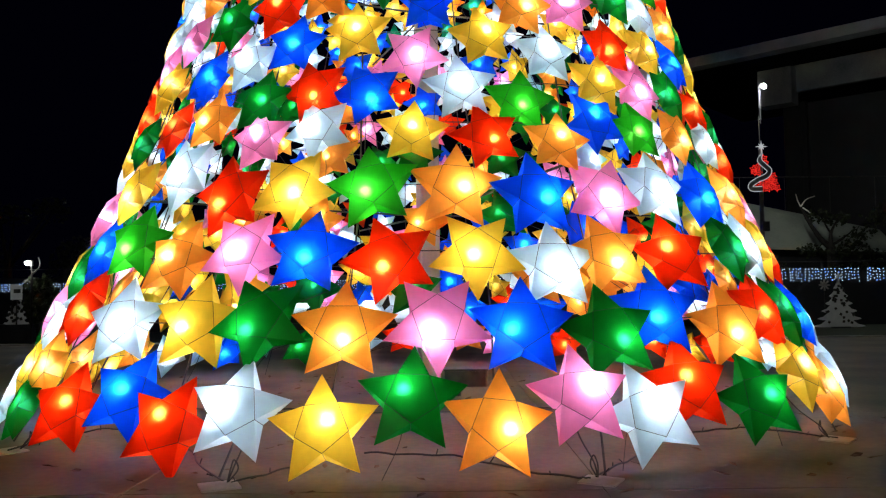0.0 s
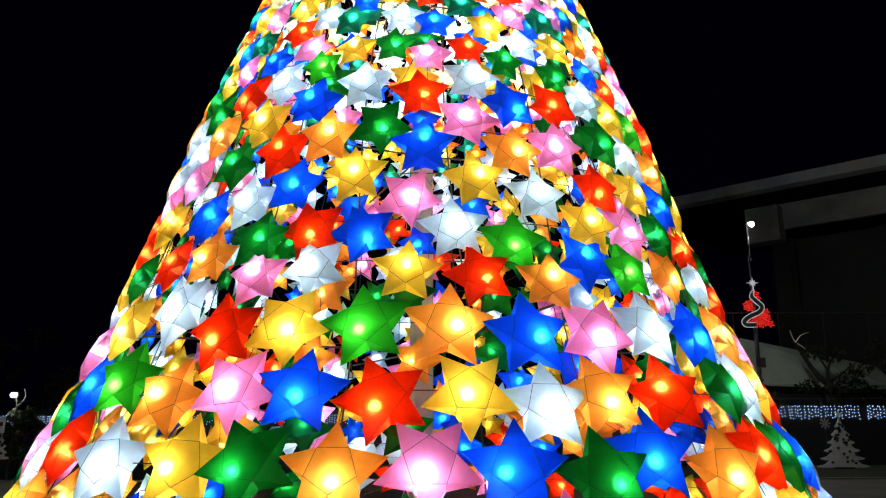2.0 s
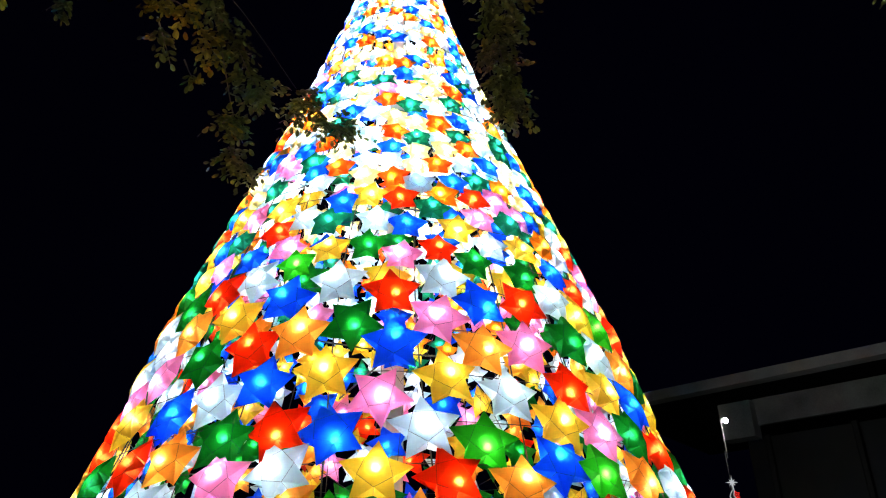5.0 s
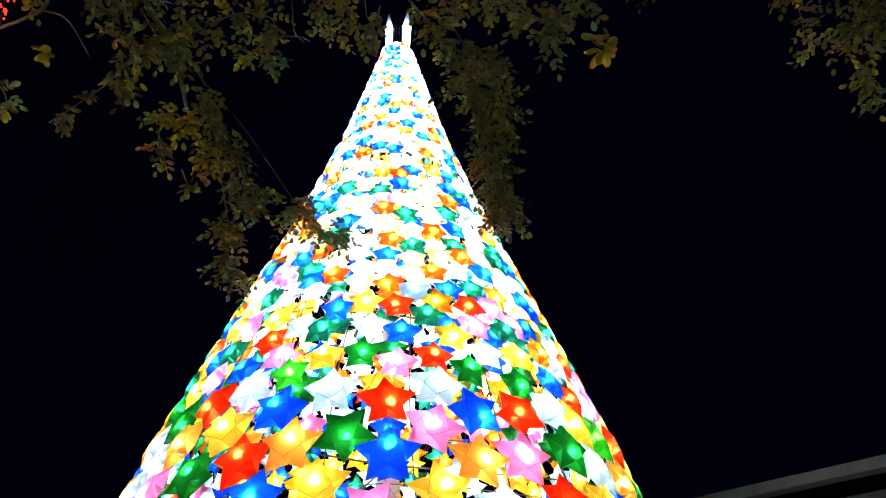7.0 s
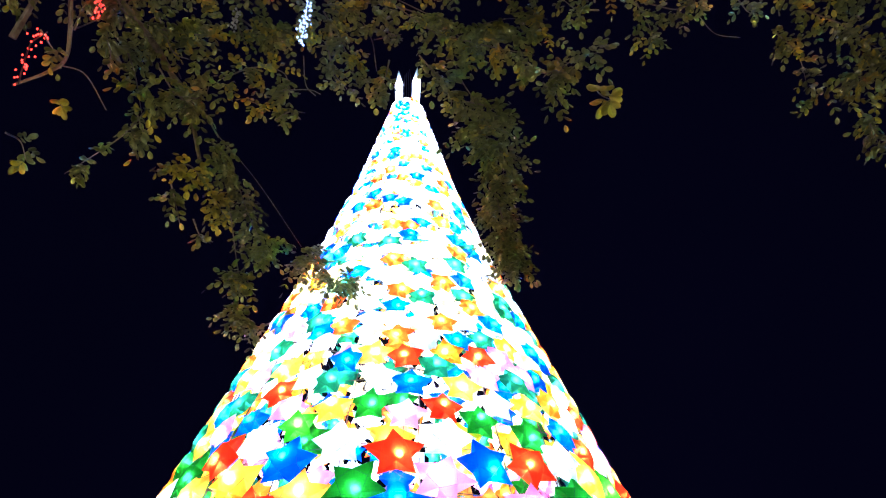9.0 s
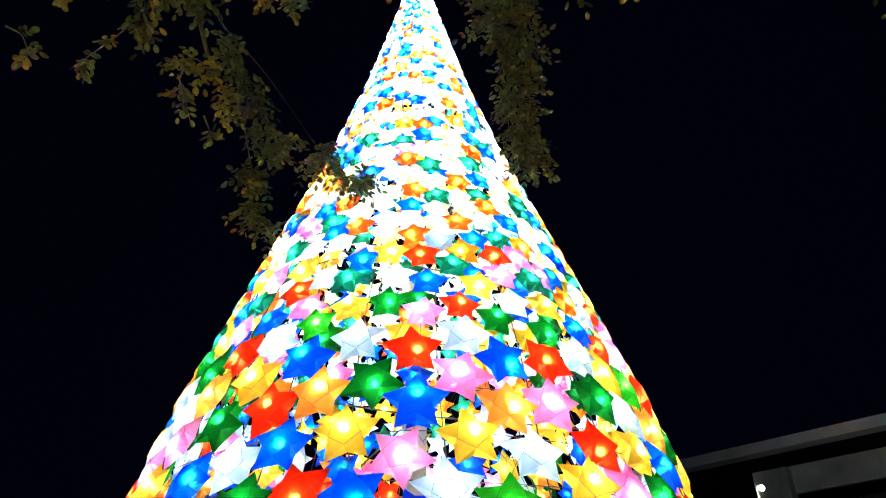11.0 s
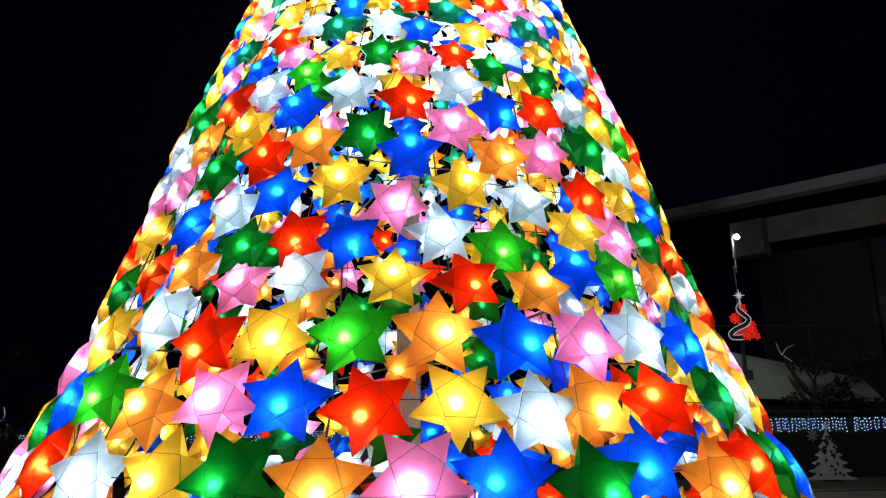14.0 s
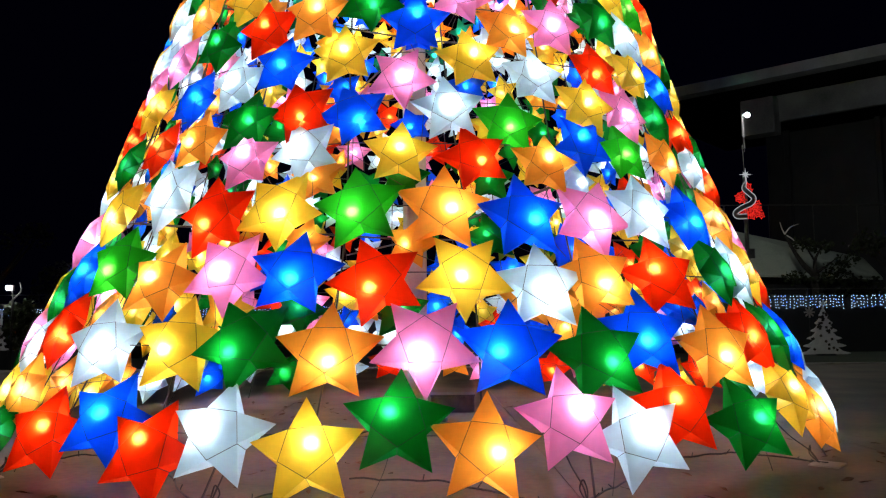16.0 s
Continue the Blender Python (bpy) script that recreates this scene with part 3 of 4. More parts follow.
# concrete weights, cables and small litter round the foot
for k, (x, y, turn) in enumerate(((-1.59, 5.66, 24), (1.12, 5.70, -28), (3.53, 7.15, 48), (-3.83, 7.0, -40))):
    q = Heap()
    q.box((0.27, 0.25, 0.012))
    w = thing("foot_weight", "flat grey square plate holding a wire of the tree frame", "weight", "weights round the tree foot", at=(x, y, 0.006))
    w.rotation_euler = (0, 0, radians(turn))
    part("plate", q, CONCRETE_BLOCK, w)
    q = Heap()
    back = Matrix.Rotation(radians(-turn), 3, "Z")
    inward = (Vector((AXIS_X, AXIS_Y, 0)) - Vector((x, y, 0))).normalized()
    up_line = [back @ (inward * d + Vector((0.02 * math.sin(9 * d), 0, 0))) + Vector((0, 0, z)) for d, z in ((0.08, 0), (0.16, 0.10), (0.34, 0.24), (0.52, 0.46))]
    q.tube(curve_points(up_line), 0.006, sides=5)
    q.tube(curve_points([up_line[0], up_line[1] + Vector((0.03, 0, -0.02)), up_line[1] + Vector((0, 0, 0.05)), up_line[1] + Vector((-0.025, 0, -0.02)), up_line[0]]), 0.006, sides=5)
    part("tie_wire", q, WIRE, w)


def ground_cable(pts, r=0.010):
    q = Heap()
    line = curve_points(pts, 10)
    q.tube([p + Vector((0.02 * math.sin(9 * p.x + 2), 0.03 * math.sin(7 * p.x), r + 0.012 * abs(math.sin(11 * p.x + 3 * p.y)))) for p in line], r, sides=5)
    rc = random.Random(int(pts[0][0] * 100))
    for p in line[3::6]:
        d = Vector((rc.uniform(-0.06, 0.06), rc.uniform(-0.06, 0.06), rc.uniform(0.02, 0.07)))
        q.tube([p + Vector((0, 0, r)), p + d], 0.005, sides=4)
    return solid("cable", q, WIRE, "thin dark cable with tape ends lying on the paving", "cable", "cables on the paving")


ground_cable([(-1.54, 5.71, 0), (-1.40, 5.89, 0), (-1.21, 6.18, 0), (-0.95, 6.5, 0)], 0.008)
ground_cable([(-0.69, 6.72, 0), (-0.01, 6.60, 0), (0.32, 6.30, 0), (0.67, 5.96, 0), (1.07, 5.72, 0)], 0.008)
ground_cable([(1.11, 5.75, 0), (1.31, 6.14, 0), (1.57, 6.50, 0), (2.27, 7.45, 0), (2.88, 7.71, 0), (3.33, 7.42, 0), (3.53, 7.18, 0)], 0.008)
ground_cable([(-1.60, 5.75, 0), (-1.99, 6.45, 0), (-2.31, 7.04, 0), (-3.29, 8.0, 0), (-3.69, 7.7, 0), (-3.80, 7.00, 0)], 0.008)
ground_cable([(-2.4, 9.4, 0), (-1.2, 9.2, 0), (-0.3, 9.6, 0), (1.0, 9.1, 0), (2.2, 9.5, 0)])
for k in range(5):
    a = -46 + k * 21.5
    base, tie = cone_point(a, 0.0, 0.25), cone_point(a + 2, 0.5, 0.15)
    ground_wire = Heap()
    ground_wire.tube(curve_points([base, base.lerp(tie, 0.5) + Vector((0.04 * math.sin(k), 0.03, 0)), tie]), 0.003, sides=4)
    solid("hanging_wire", ground_wire, WIRE, "thin dark wire hanging from the lanterns to the ground", "wire", "wires at the tree foot")
box = thing("control_box", "low dark grey metal control box on the paving", "control box", at=(0.32, 11.6, 0))
q = Heap()
q.box((0.62, 0.4, 0.22), Matrix.Translation((0, 0, 0.11)), bevel=0.03)
part("case", q, STEEL, box)
q = Heap()
q.box((0.64, 0.42, 0.03), Matrix.Translation((0, 0, 0.237)), bevel=0.03)
part("lid", q, STEEL, box)

litter = Heap()
rl = random.Random(8)
for k in range(260):
    x, y = rl.uniform(-5.5, 5.5), rl.uniform(5.2, 13)
    m = pose(x, y, 0.008, rl.uniform(-18, 18), rl.uniform(-18, 18), rl.uniform(0, 360))
    s, w = rl.uniform(0.03, 0.075), rl.uniform(0.3, 0.5)
    litter.add([m @ Vector(v) for v in ((-s, 0, 0.004), (-s * 0.3, -s * w, 0.012), (s * 0.5, -s * w * 0.8, 0.006), (s, 0, 0.016), (s * 0.5, s * w * 0.8, 0.012), (-s * 0.3, s * w, 0.006))], [(0, 1, 2, 3), (0, 3, 4, 5)])
solid("fallen_leaves", litter, DRY, "dry brown leaves scattered over the paving", "leaves", kind="stuff")


# ---- leaves and branches overhead ----
def leaflet(heap, m, s, slot):
    """An oval leaf, cupped along its midrib, with a rounded tip."""
    w = s * 0.31
    rim = [(0.42, 0.13), (0.86, 0.33), (1.0, 0.58), (0.78, 0.82), (0.34, 0.97)]
    edge = [(w * a, s * b, -0.08 * s * a) for a, b in rim] + [(-w * a, s * b, -0.08 * s * a) for a, b in reversed(rim)]
    heap.add([m @ Vector(v) for v in [(0, 0, 0)] + edge + [(0, s * 0.55, 0.045 * s)]],
             [(k, (k + 1) % 11, 11) for k in range(11)], slot)


def sprig(heap, at, way, rs, slot, length, leaf):
    """A compound leaf: a drooping stalk with paired leaflets."""
    way = way.normalized()
    side = way.cross(Vector((0, 0, 1)))
    side = side.normalized() if side.length > 0.01 else Vector((1, 0, 0))
    n = max(2, int(length / (leaf * 0.62)))
    for k in range(n + 1):
        t = (k + 0.4) / n
        p = at + way * length * t - Vector((0, 0, 0.35 * length * t * t))
        for sg in ((-1, 1) if k < n else (0,)):
            d = way * 0.55 + side * sg * 0.9 + Vector((rs.uniform(-.25, .25), rs.uniform(-.25, .25), rs.uniform(-.65, .1)))
            q = d.to_track_quat("Y", "Z").to_matrix().to_4x4() @ Matrix.Rotation(rs.uniform(-0.5, 0.5), 4, "Y")
            leaflet(heap, Matrix.Translation(p) @ q, leaf * rs.uniform(0.75, 1.15), slot)


def leafy(heap, twigs, pts, rs, spacing, spread, leaf, yellow=0.06, twig_r=0.005):
    line = curve_points(pts, 10)
    twigs.tube(line, twig_r * 1.6, twig_r * 0.5, sides=5)
    total = sum((b - a).length for a, b in zip(line, line[1:]))
    for k in range(max(2, round(total / spacing))):
        i = rs.randrange(len(line) - 1)
        p = line[i].lerp(line[i + 1], rs.random())
        way = Vector((rs.gauss(0, 1), rs.gauss(0, 1), rs.gauss(-0.7, 0.7)))
        slot = 1 if rs.random() < yellow else 0
        sprig(heap, p + way.normalized() * spread * rs.random() * 0.5, way, rs, slot, spread * rs.uniform(0.6, 1.2), leaf)


overhang = thing("overhanging_tree", "broad tree with drooping olive-green leafy branches, some leaves yellowing", "tree", at=(0, 0, 0))
q = Heap()
q.tube(curve_points([(-4.4, -1.6, -0.05), (-4.3, -1.5, 2.0), (-4.0, -1.1, 4.2), (-3.5, -0.4, 6.0)]), 0.26, 0.15, 10)
part("trunk", q, BARK, overhang, smooth=True)
BOUGHS = [
    [(-3.5, -0.4, 6.0), (-3.0, 1.4, 6.9), (-2.5, 2.9, 7.0), (-2.22, 3.61, 6.68)],
    [(-3.5, -0.4, 6.0), (-2.2, 1.4, 7.3), (-0.8, 2.9, 7.6), (0.5, 3.4, 7.5), (2.0, 3.3, 7.1), (3.4, 3.2, 6.6)],
    [(-0.8, 2.9, 7.6), (-0.9, 3.4, 7.7), (-0.2, 3.6, 7.7), (0.8, 3.5, 7.5)],
]
for pts in BOUGHS:
    q = Heap()
    q.tube(curve_points(pts), 0.085, 0.028, 8)
    part("limb", q, BARK, overhang, smooth=True)
rt = random.Random(21)


def leafy_branch(pts, spread, spacing, yellow, leaf):
    """A drooping twig along points, with leaves around it; yellow is the share of yellowing sprigs."""
    leaves, twigs = Heap(), Heap()
    leafy(leaves, twigs, pts, rt, spacing * 0.5, spread, leaf, yellow)
    branch = part("branch", twigs, BARK, overhang)
    tagged(part("foliage", leaves, [LEAF, LEAF_YELLOW], branch), kind="stuff")


def bare_branch(pts, r):
    q = Heap()
    q.tube(curve_points(pts), r, r * 0.6, 6)
    part("bare_branch", q, BARK, overhang)


leafy_branch([(-2.30, 3.51, 6.78), (-2.13, 3.59, 6.50), (-1.97, 3.83, 6.67), (-1.64, 3.80, 6.57), (-1.38, 3.84, 6.82)], 0.233, 0.045, 0.10, 0.061)
leafy_branch([(-2.19, 3.74, 6.40), (-2.05, 3.82, 6.10), (-2.08, 4.16, 6.05)], 0.141, 0.060, 0.18, 0.070)
leafy_branch([(-1.94, 3.92, 6.30), (-1.77, 4.01, 6.08), (-1.65, 4.18, 6.28), (-1.53, 3.95, 6.22)], 0.169, 0.050, 0.10, 0.070)
leafy_branch([(-2.03, 4.11, 6.00), (-2.12, 4.08, 5.71), (-2.34, 4.18, 5.59), (-2.58, 4.32, 5.54)], 0.079, 0.100, 0.05, 0.066)
leafy_branch([(-2.09, 4.11, 5.99), (-1.98, 4.09, 5.75), (-2.03, 4.29, 5.81)], 0.074, 0.130, 0.05, 0.070)
leafy_branch([(-2.23, 3.60, 6.23), (-2.13, 3.56, 6.02), (-2.18, 3.69, 6.01)], 0.073, 0.170, 0.10, 0.090)
leafy_branch([(-1.93, 4.50, 5.78), (-1.71, 4.42, 5.74), (-1.63, 4.73, 5.76), (-1.44, 4.74, 5.47)], 0.122, 0.055, 0.90, 0.061)
leafy_branch([(-1.58, 4.41, 6.01), (-1.43, 4.65, 5.88), (-1.36, 4.91, 5.75), (-1.20, 4.97, 5.43), (-1.11, 5.22, 5.52)], 0.143, 0.028, 0.02, 0.061)
leafy_branch([(-1.89, 4.56, 5.72), (-1.81, 4.58, 5.50), (-1.84, 4.88, 5.50)], 0.071, 0.140, 0.35, 0.070)
leafy_branch([(-1.71, 4.77, 5.49), (-1.66, 4.78, 5.38), (-1.69, 4.96, 5.47)], 0.061, 0.160, 0.05, 0.070)
leafy_branch([(-1.44, 5.07, 5.11), (-1.36, 5.11, 5.23), (-1.28, 5.26, 5.16)], 0.122, 0.030, 0.05, 0.061)
leafy_branch([(-1.40, 5.18, 4.97), (-1.32, 5.34, 4.94), (-1.24, 5.47, 4.85)], 0.132, 0.028, 0.05, 0.061)
leafy_branch([(-1.00, 5.28, 5.42), (-0.88, 5.42, 5.65), (-0.71, 5.38, 5.42), (-0.52, 5.53, 5.45)], 0.128, 0.025, 0.00, 0.061)
leafy_branch([(-1.48, 4.05, 6.34), (-1.27, 4.07, 6.51), (-1.03, 4.11, 6.50), (-0.97, 4.20, 6.32)], 0.134, 0.050, 0.50, 0.061)
leafy_branch([(-1.29, 4.18, 6.24), (-1.19, 4.32, 6.34), (-1.14, 4.27, 6.37)], 0.095, 0.070, 0.30, 0.066)
leafy_branch([(-1.08, 4.31, 6.15), (-1.00, 4.41, 6.37), (-0.86, 4.34, 6.28)], 0.067, 0.160, 0.25, 0.066)
leafy_branch([(-1.37, 3.79, 6.78), (-1.17, 4.03, 6.86), (-0.95, 3.92, 6.88), (-0.77, 3.86, 6.94)], 0.207, 0.045, 0.08, 0.061)
leafy_branch([(-0.70, 3.75, 6.83), (-0.59, 4.06, 6.88), (-0.46, 4.15, 6.53)], 0.174, 0.045, 0.15, 0.061)
leafy_branch([(-0.67, 4.01, 6.67), (-0.65, 4.27, 6.71), (-0.52, 4.24, 6.46)], 0.097, 0.070, 0.20, 0.061)
leafy_branch([(-0.37, 3.92, 6.85), (-0.22, 3.98, 6.90), (-0.07, 3.94, 6.73)], 0.078, 0.120, 0.10, 0.061)
leafy_branch([(-0.18, 4.16, 6.75), (-0.22, 4.29, 6.67), (-0.30, 4.27, 6.44)], 0.068, 0.070, 0.05, 0.070)
leafy_branch([(0.07, 4.10, 6.74), (0.23, 4.14, 6.53), (0.44, 4.22, 6.52)], 0.143, 0.050, 0.25, 0.066)
leafy_branch([(0.30, 4.29, 6.61), (0.34, 4.28, 6.38), (0.31, 4.37, 6.36)], 0.072, 0.110, 0.30, 0.066)
leafy_branch([(-0.54, 3.77, 7.02), (-0.08, 3.87, 7.07), (0.39, 3.97, 6.95), (0.86, 3.88, 6.96), (1.19, 3.97, 6.85)], 0.197, 0.045, 0.12, 0.061)
leafy_branch([(0.40, 4.06, 6.92), (0.66, 3.96, 6.68), (1.04, 4.12, 6.79)], 0.165, 0.050, 0.15, 0.066)
leafy_branch([(0.97, 4.11, 6.58), (1.14, 4.04, 6.46), (1.37, 4.04, 6.65), (1.50, 3.84, 6.47)], 0.143, 0.050, 0.02, 0.074)
leafy_branch([(1.09, 4.16, 6.48), (1.19, 4.18, 6.35), (1.27, 4.36, 6.43)], 0.086, 0.080, 0.02, 0.074)
leafy_branch([(1.43, 3.95, 6.19), (1.52, 4.06, 6.21), (1.63, 4.10, 6.19)], 0.042, 0.120, 1.00, 0.115)
leafy_branch([(1.48, 3.60, 6.68), (1.32, 3.65, 6.77), (1.23, 3.68, 6.95)], 0.086, 0.100, 0.15, 0.066)
leafy_branch([(0.45, 4.40, 6.52), (0.64, 4.27, 6.30), (0.78, 4.46, 6.38)], 0.115, 0.035, 0.03, 0.070)
leafy_branch([(0.45, 4.52, 6.41), (0.63, 4.45, 6.14), (0.80, 4.71, 6.14), (0.75, 4.86, 5.92)], 0.172, 0.022, 0.04, 0.066)
leafy_branch([(0.72, 4.91, 5.97), (0.77, 4.91, 5.65), (0.85, 5.21, 5.59), (0.92, 5.22, 5.39)], 0.162, 0.016, 0.00, 0.057)
leafy_branch([(1.79, 3.60, 6.81), (1.95, 3.83, 6.88), (1.98, 3.86, 6.68)], 0.118, 0.055, 0.20, 0.061)
leafy_branch([(1.90, 3.60, 6.78), (2.18, 3.72, 6.89), (2.25, 3.51, 6.73)], 0.108, 0.070, 0.15, 0.061)
leafy_branch([(2.55, 3.50, 6.77), (2.64, 3.58, 6.70), (2.63, 3.52, 6.54)], 0.079, 0.090, 0.10, 0.061)
leafy_branch([(2.88, 3.69, 6.56), (2.98, 3.70, 6.29), (3.08, 3.88, 6.14)], 0.128, 0.050, 0.15, 0.061)
leafy_branch([(3.05, 3.52, 6.62), (3.21, 3.42, 6.27), (3.53, 3.59, 6.24), (3.64, 3.51, 5.94)], 0.216, 0.045, 0.12, 0.061)
leafy_branch([(3.27, 3.96, 6.15), (3.31, 3.68, 6.00), (3.67, 3.78, 6.01)], 0.177, 0.050, 0.10, 0.061)
leafy_branch([(3.42, 3.90, 5.89), (3.40, 3.86, 5.65), (3.57, 4.08, 5.65)], 0.107, 0.060, 0.10, 0.066)
leafy_branch([(-2.85, 3.91, 5.54), (-2.82, 4.05, 5.60), (-2.70, 4.03, 5.38)], 0.060, 0.160, 0.20, 0.070)
leafy_branch([(-2.54, 3.84, 5.81), (-2.48, 3.84, 5.73)], 0.027, 0.300, 1.00, 0.082)
leafy_branch([(-2.63, 3.47, 6.14), (-2.57, 3.57, 6.08), (-2.49, 3.56, 5.95)], 0.093, 0.130, 0.20, 0.061)
leafy_branch([(-3.04, 3.32, 6.39), (-2.68, 3.34, 6.71), (-2.00, 3.53, 6.97), (-1.26, 3.54, 6.94)], 0.226, 0.050, 0.10, 0.061)
leafy_branch([(-1.30, 3.61, 7.15), (-0.52, 3.77, 7.44), (0.44, 3.67, 7.40), (1.36, 3.57, 7.19)], 0.233, 0.050, 0.12, 0.061)
leafy_branch([(1.37, 3.60, 7.23), (2.29, 3.52, 7.23), (3.04, 3.34, 6.80), (3.69, 3.17, 6.41)], 0.233, 0.050, 0.12, 0.061)
bare_branch([(-2.22, 3.61, 6.68), (-1.97, 3.73, 6.39), (-1.93, 4.05, 6.46), (-1.74, 4.27, 6.12), (-1.70, 4.55, 5.95)], 0.028)
bare_branch([(-1.89, 4.00, 6.37), (-1.65, 4.18, 6.15), (-1.57, 4.50, 6.15)], 0.012)
bare_branch([(-1.56, 4.44, 6.11), (-1.29, 4.81, 5.97), (-0.91, 5.18, 5.55)], 0.003)
bare_branch([(-1.43, 4.77, 5.56), (-1.39, 5.13, 5.27), (-1.36, 5.34, 5.14)], 0.006)
bare_branch([(-2.44, 3.29, 6.44), (-2.43, 3.48, 6.17), (-2.45, 3.60, 5.97), (-2.65, 3.75, 6.01), (-2.82, 3.72, 5.83)], 0.018)
bare_branch([(-2.55, 3.72, 6.06), (-2.35, 3.73, 5.97), (-2.25, 3.98, 5.87)], 0.006)
bare_branch([(-2.86, 3.55, 6.15), (-2.74, 3.42, 6.41), (-2.55, 3.21, 6.43)], 0.030)
bare_branch([(-2.53, 3.66, 6.41), (-2.36, 3.41, 6.47)], 0.012)
bare_branch([(-2.51, 3.66, 6.43), (-2.29, 3.54, 6.38), (-2.19, 3.58, 6.52)], 0.005)
bare_branch([(-0.49, 3.77, 6.97), (-0.34, 4.06, 6.93), (-0.28, 4.16, 6.60)], 0.006)
bare_branch([(-0.21, 3.75, 7.03), (0.16, 3.92, 6.84), (0.39, 3.98, 6.81)], 0.006)
bare_branch([(-0.10, 3.81, 7.09), (0.25, 3.88, 6.90), (0.45, 4.04, 6.85)], 0.006)
bare_branch([(0.28, 4.01, 6.89), (0.41, 4.15, 6.52), (0.52, 4.34, 6.50)], 0.008)
bare_branch([(-0.31, 4.04, 6.86), (-0.08, 4.01, 6.90)], 0.005)
bare_branch([(-1.01, 4.14, 6.32), (-0.84, 4.30, 6.52), (-0.73, 4.22, 6.37)], 0.005)
bare_branch([(-0.85, 3.95, 6.51), (-0.87, 4.26, 6.54), (-0.77, 4.23, 6.36)], 0.005)
bare_branch([(2.25, 3.59, 6.62), (2.43, 3.75, 6.61), (2.53, 3.62, 6.38)], 0.004)
bare_branch([(-1.35, 3.71, 6.60), (-1.30, 3.94, 6.58)], 0.006)
bare_branch([(-1.96, 3.71, 6.65), (-1.83, 3.83, 6.39), (-1.78, 4.03, 6.55)], 0.007)


def light_string(name, pts, mat, label, count, spread, size, seed):
    rs = random.Random(seed)
    line = curve_points(pts, 12)
    ob = thing(name, label, "string lights", "string lights in the branches")
    cable, lamps = Heap(), Heap()
    cable.tube(line, 0.006, sides=5)
    for k in range(count):
        a = line[rs.randrange(len(line))]
        ball(lamps, a + Vector((rs.gauss(0, spread), rs.gauss(0, spread), rs.gauss(0, spread))), size, 0, 3, 4)
    part("cable", cable, WIRE, ob)
    tagged(part("bulbs", lamps, mat, ob), kind="stuff")


light_string("red_string_light", [(-2.76, 3.69, 5.81), (-2.76, 3.65, 5.95), (-2.61, 3.43, 5.93), (-2.61, 3.52, 6.18)], LED_RED, "red led string wound round a bare branch", 34, 0.022, 0.008, 1)
light_string("red_string_light", [(-2.36, 3.58, 6.44), (-2.26, 3.44, 6.34), (-2.25, 3.42, 6.42)], LED_RED, "red led string wound round a bare branch", 18, 0.018, 0.008, 2)
light_string("icicle_light", [(-0.84, 3.80, 6.50), (-0.84, 3.81, 6.76), (-0.79, 3.58, 6.74)], LED_ICE, "cold white led icicle tube hanging in the leaves", 70, 0.018, 0.011, 3)
light_string("icicle_light", [(-1.36, 3.70, 6.49), (-1.35, 3.67, 6.61), (-1.36, 3.66, 6.73)], WHITE_DIM, "unlit pale icicle tube hanging in the leaves", 40, 0.014, 0.010, 5)

# ---- beyond the square ----
fence = thing("fence", "dark fence hung with a curtain of cold white led lights", "fence", at=(0, 33, -0.14))
q = Heap()
q.box((64, 0.06, 2.3), Matrix.Translation((0, 0, 1.15)))
part("panel", q, NIGHT_DARK_WALL, fence)
for k in range(17):
    q = Heap()
    q.box((0.09, 0.09, 2.7), Matrix.Translation((-32 + 4 * k, 0.08, 1.35)), bevel=0.02)
    part("post", q, STEEL, fence)
q = Heap()
q.tube([(-32, 0, 2.66), (32, 0, 2.66)], 0.02)
part("rail", q, STEEL, fence)
curtain = thing("led_curtain", "cold white and blue led icicle curtain hanging on the fence", "string lights", at=(0, 32.93, 0))
leds, blues, rc = Heap(), Heap(), random.Random(4)
x = -31.0
while x < 31:
    top, drop = (2.23, 0.56) if x > 0 else (1.93, 0.38)
    k = rc.uniform(0, 0.06)
    while k < drop * rc.uniform(0.85, 1.0):
        ball(leds if rc.random() < 0.72 else blues, (x + rc.gauss(0, 0.015), rc.gauss(0, 0.02), top - k), 0.019 if x > 0 else 0.016, 0, 3, 5)
        k += rc.uniform(0.10, 0.15) if x > 0 else rc.uniform(0.06, 0.11)
    x += rc.uniform(0.10, 0.19) if x > 0 else rc.uniform(0.06, 0.13)
    if x > 0 and rc.random() < 0.02:
        x += 0.25
tagged(part("white_leds", leds, LED_WHITE, curtain), kind="stuff")
tagged(part("blue_leds", blues, LED_BLUE, curtain), kind="stuff")


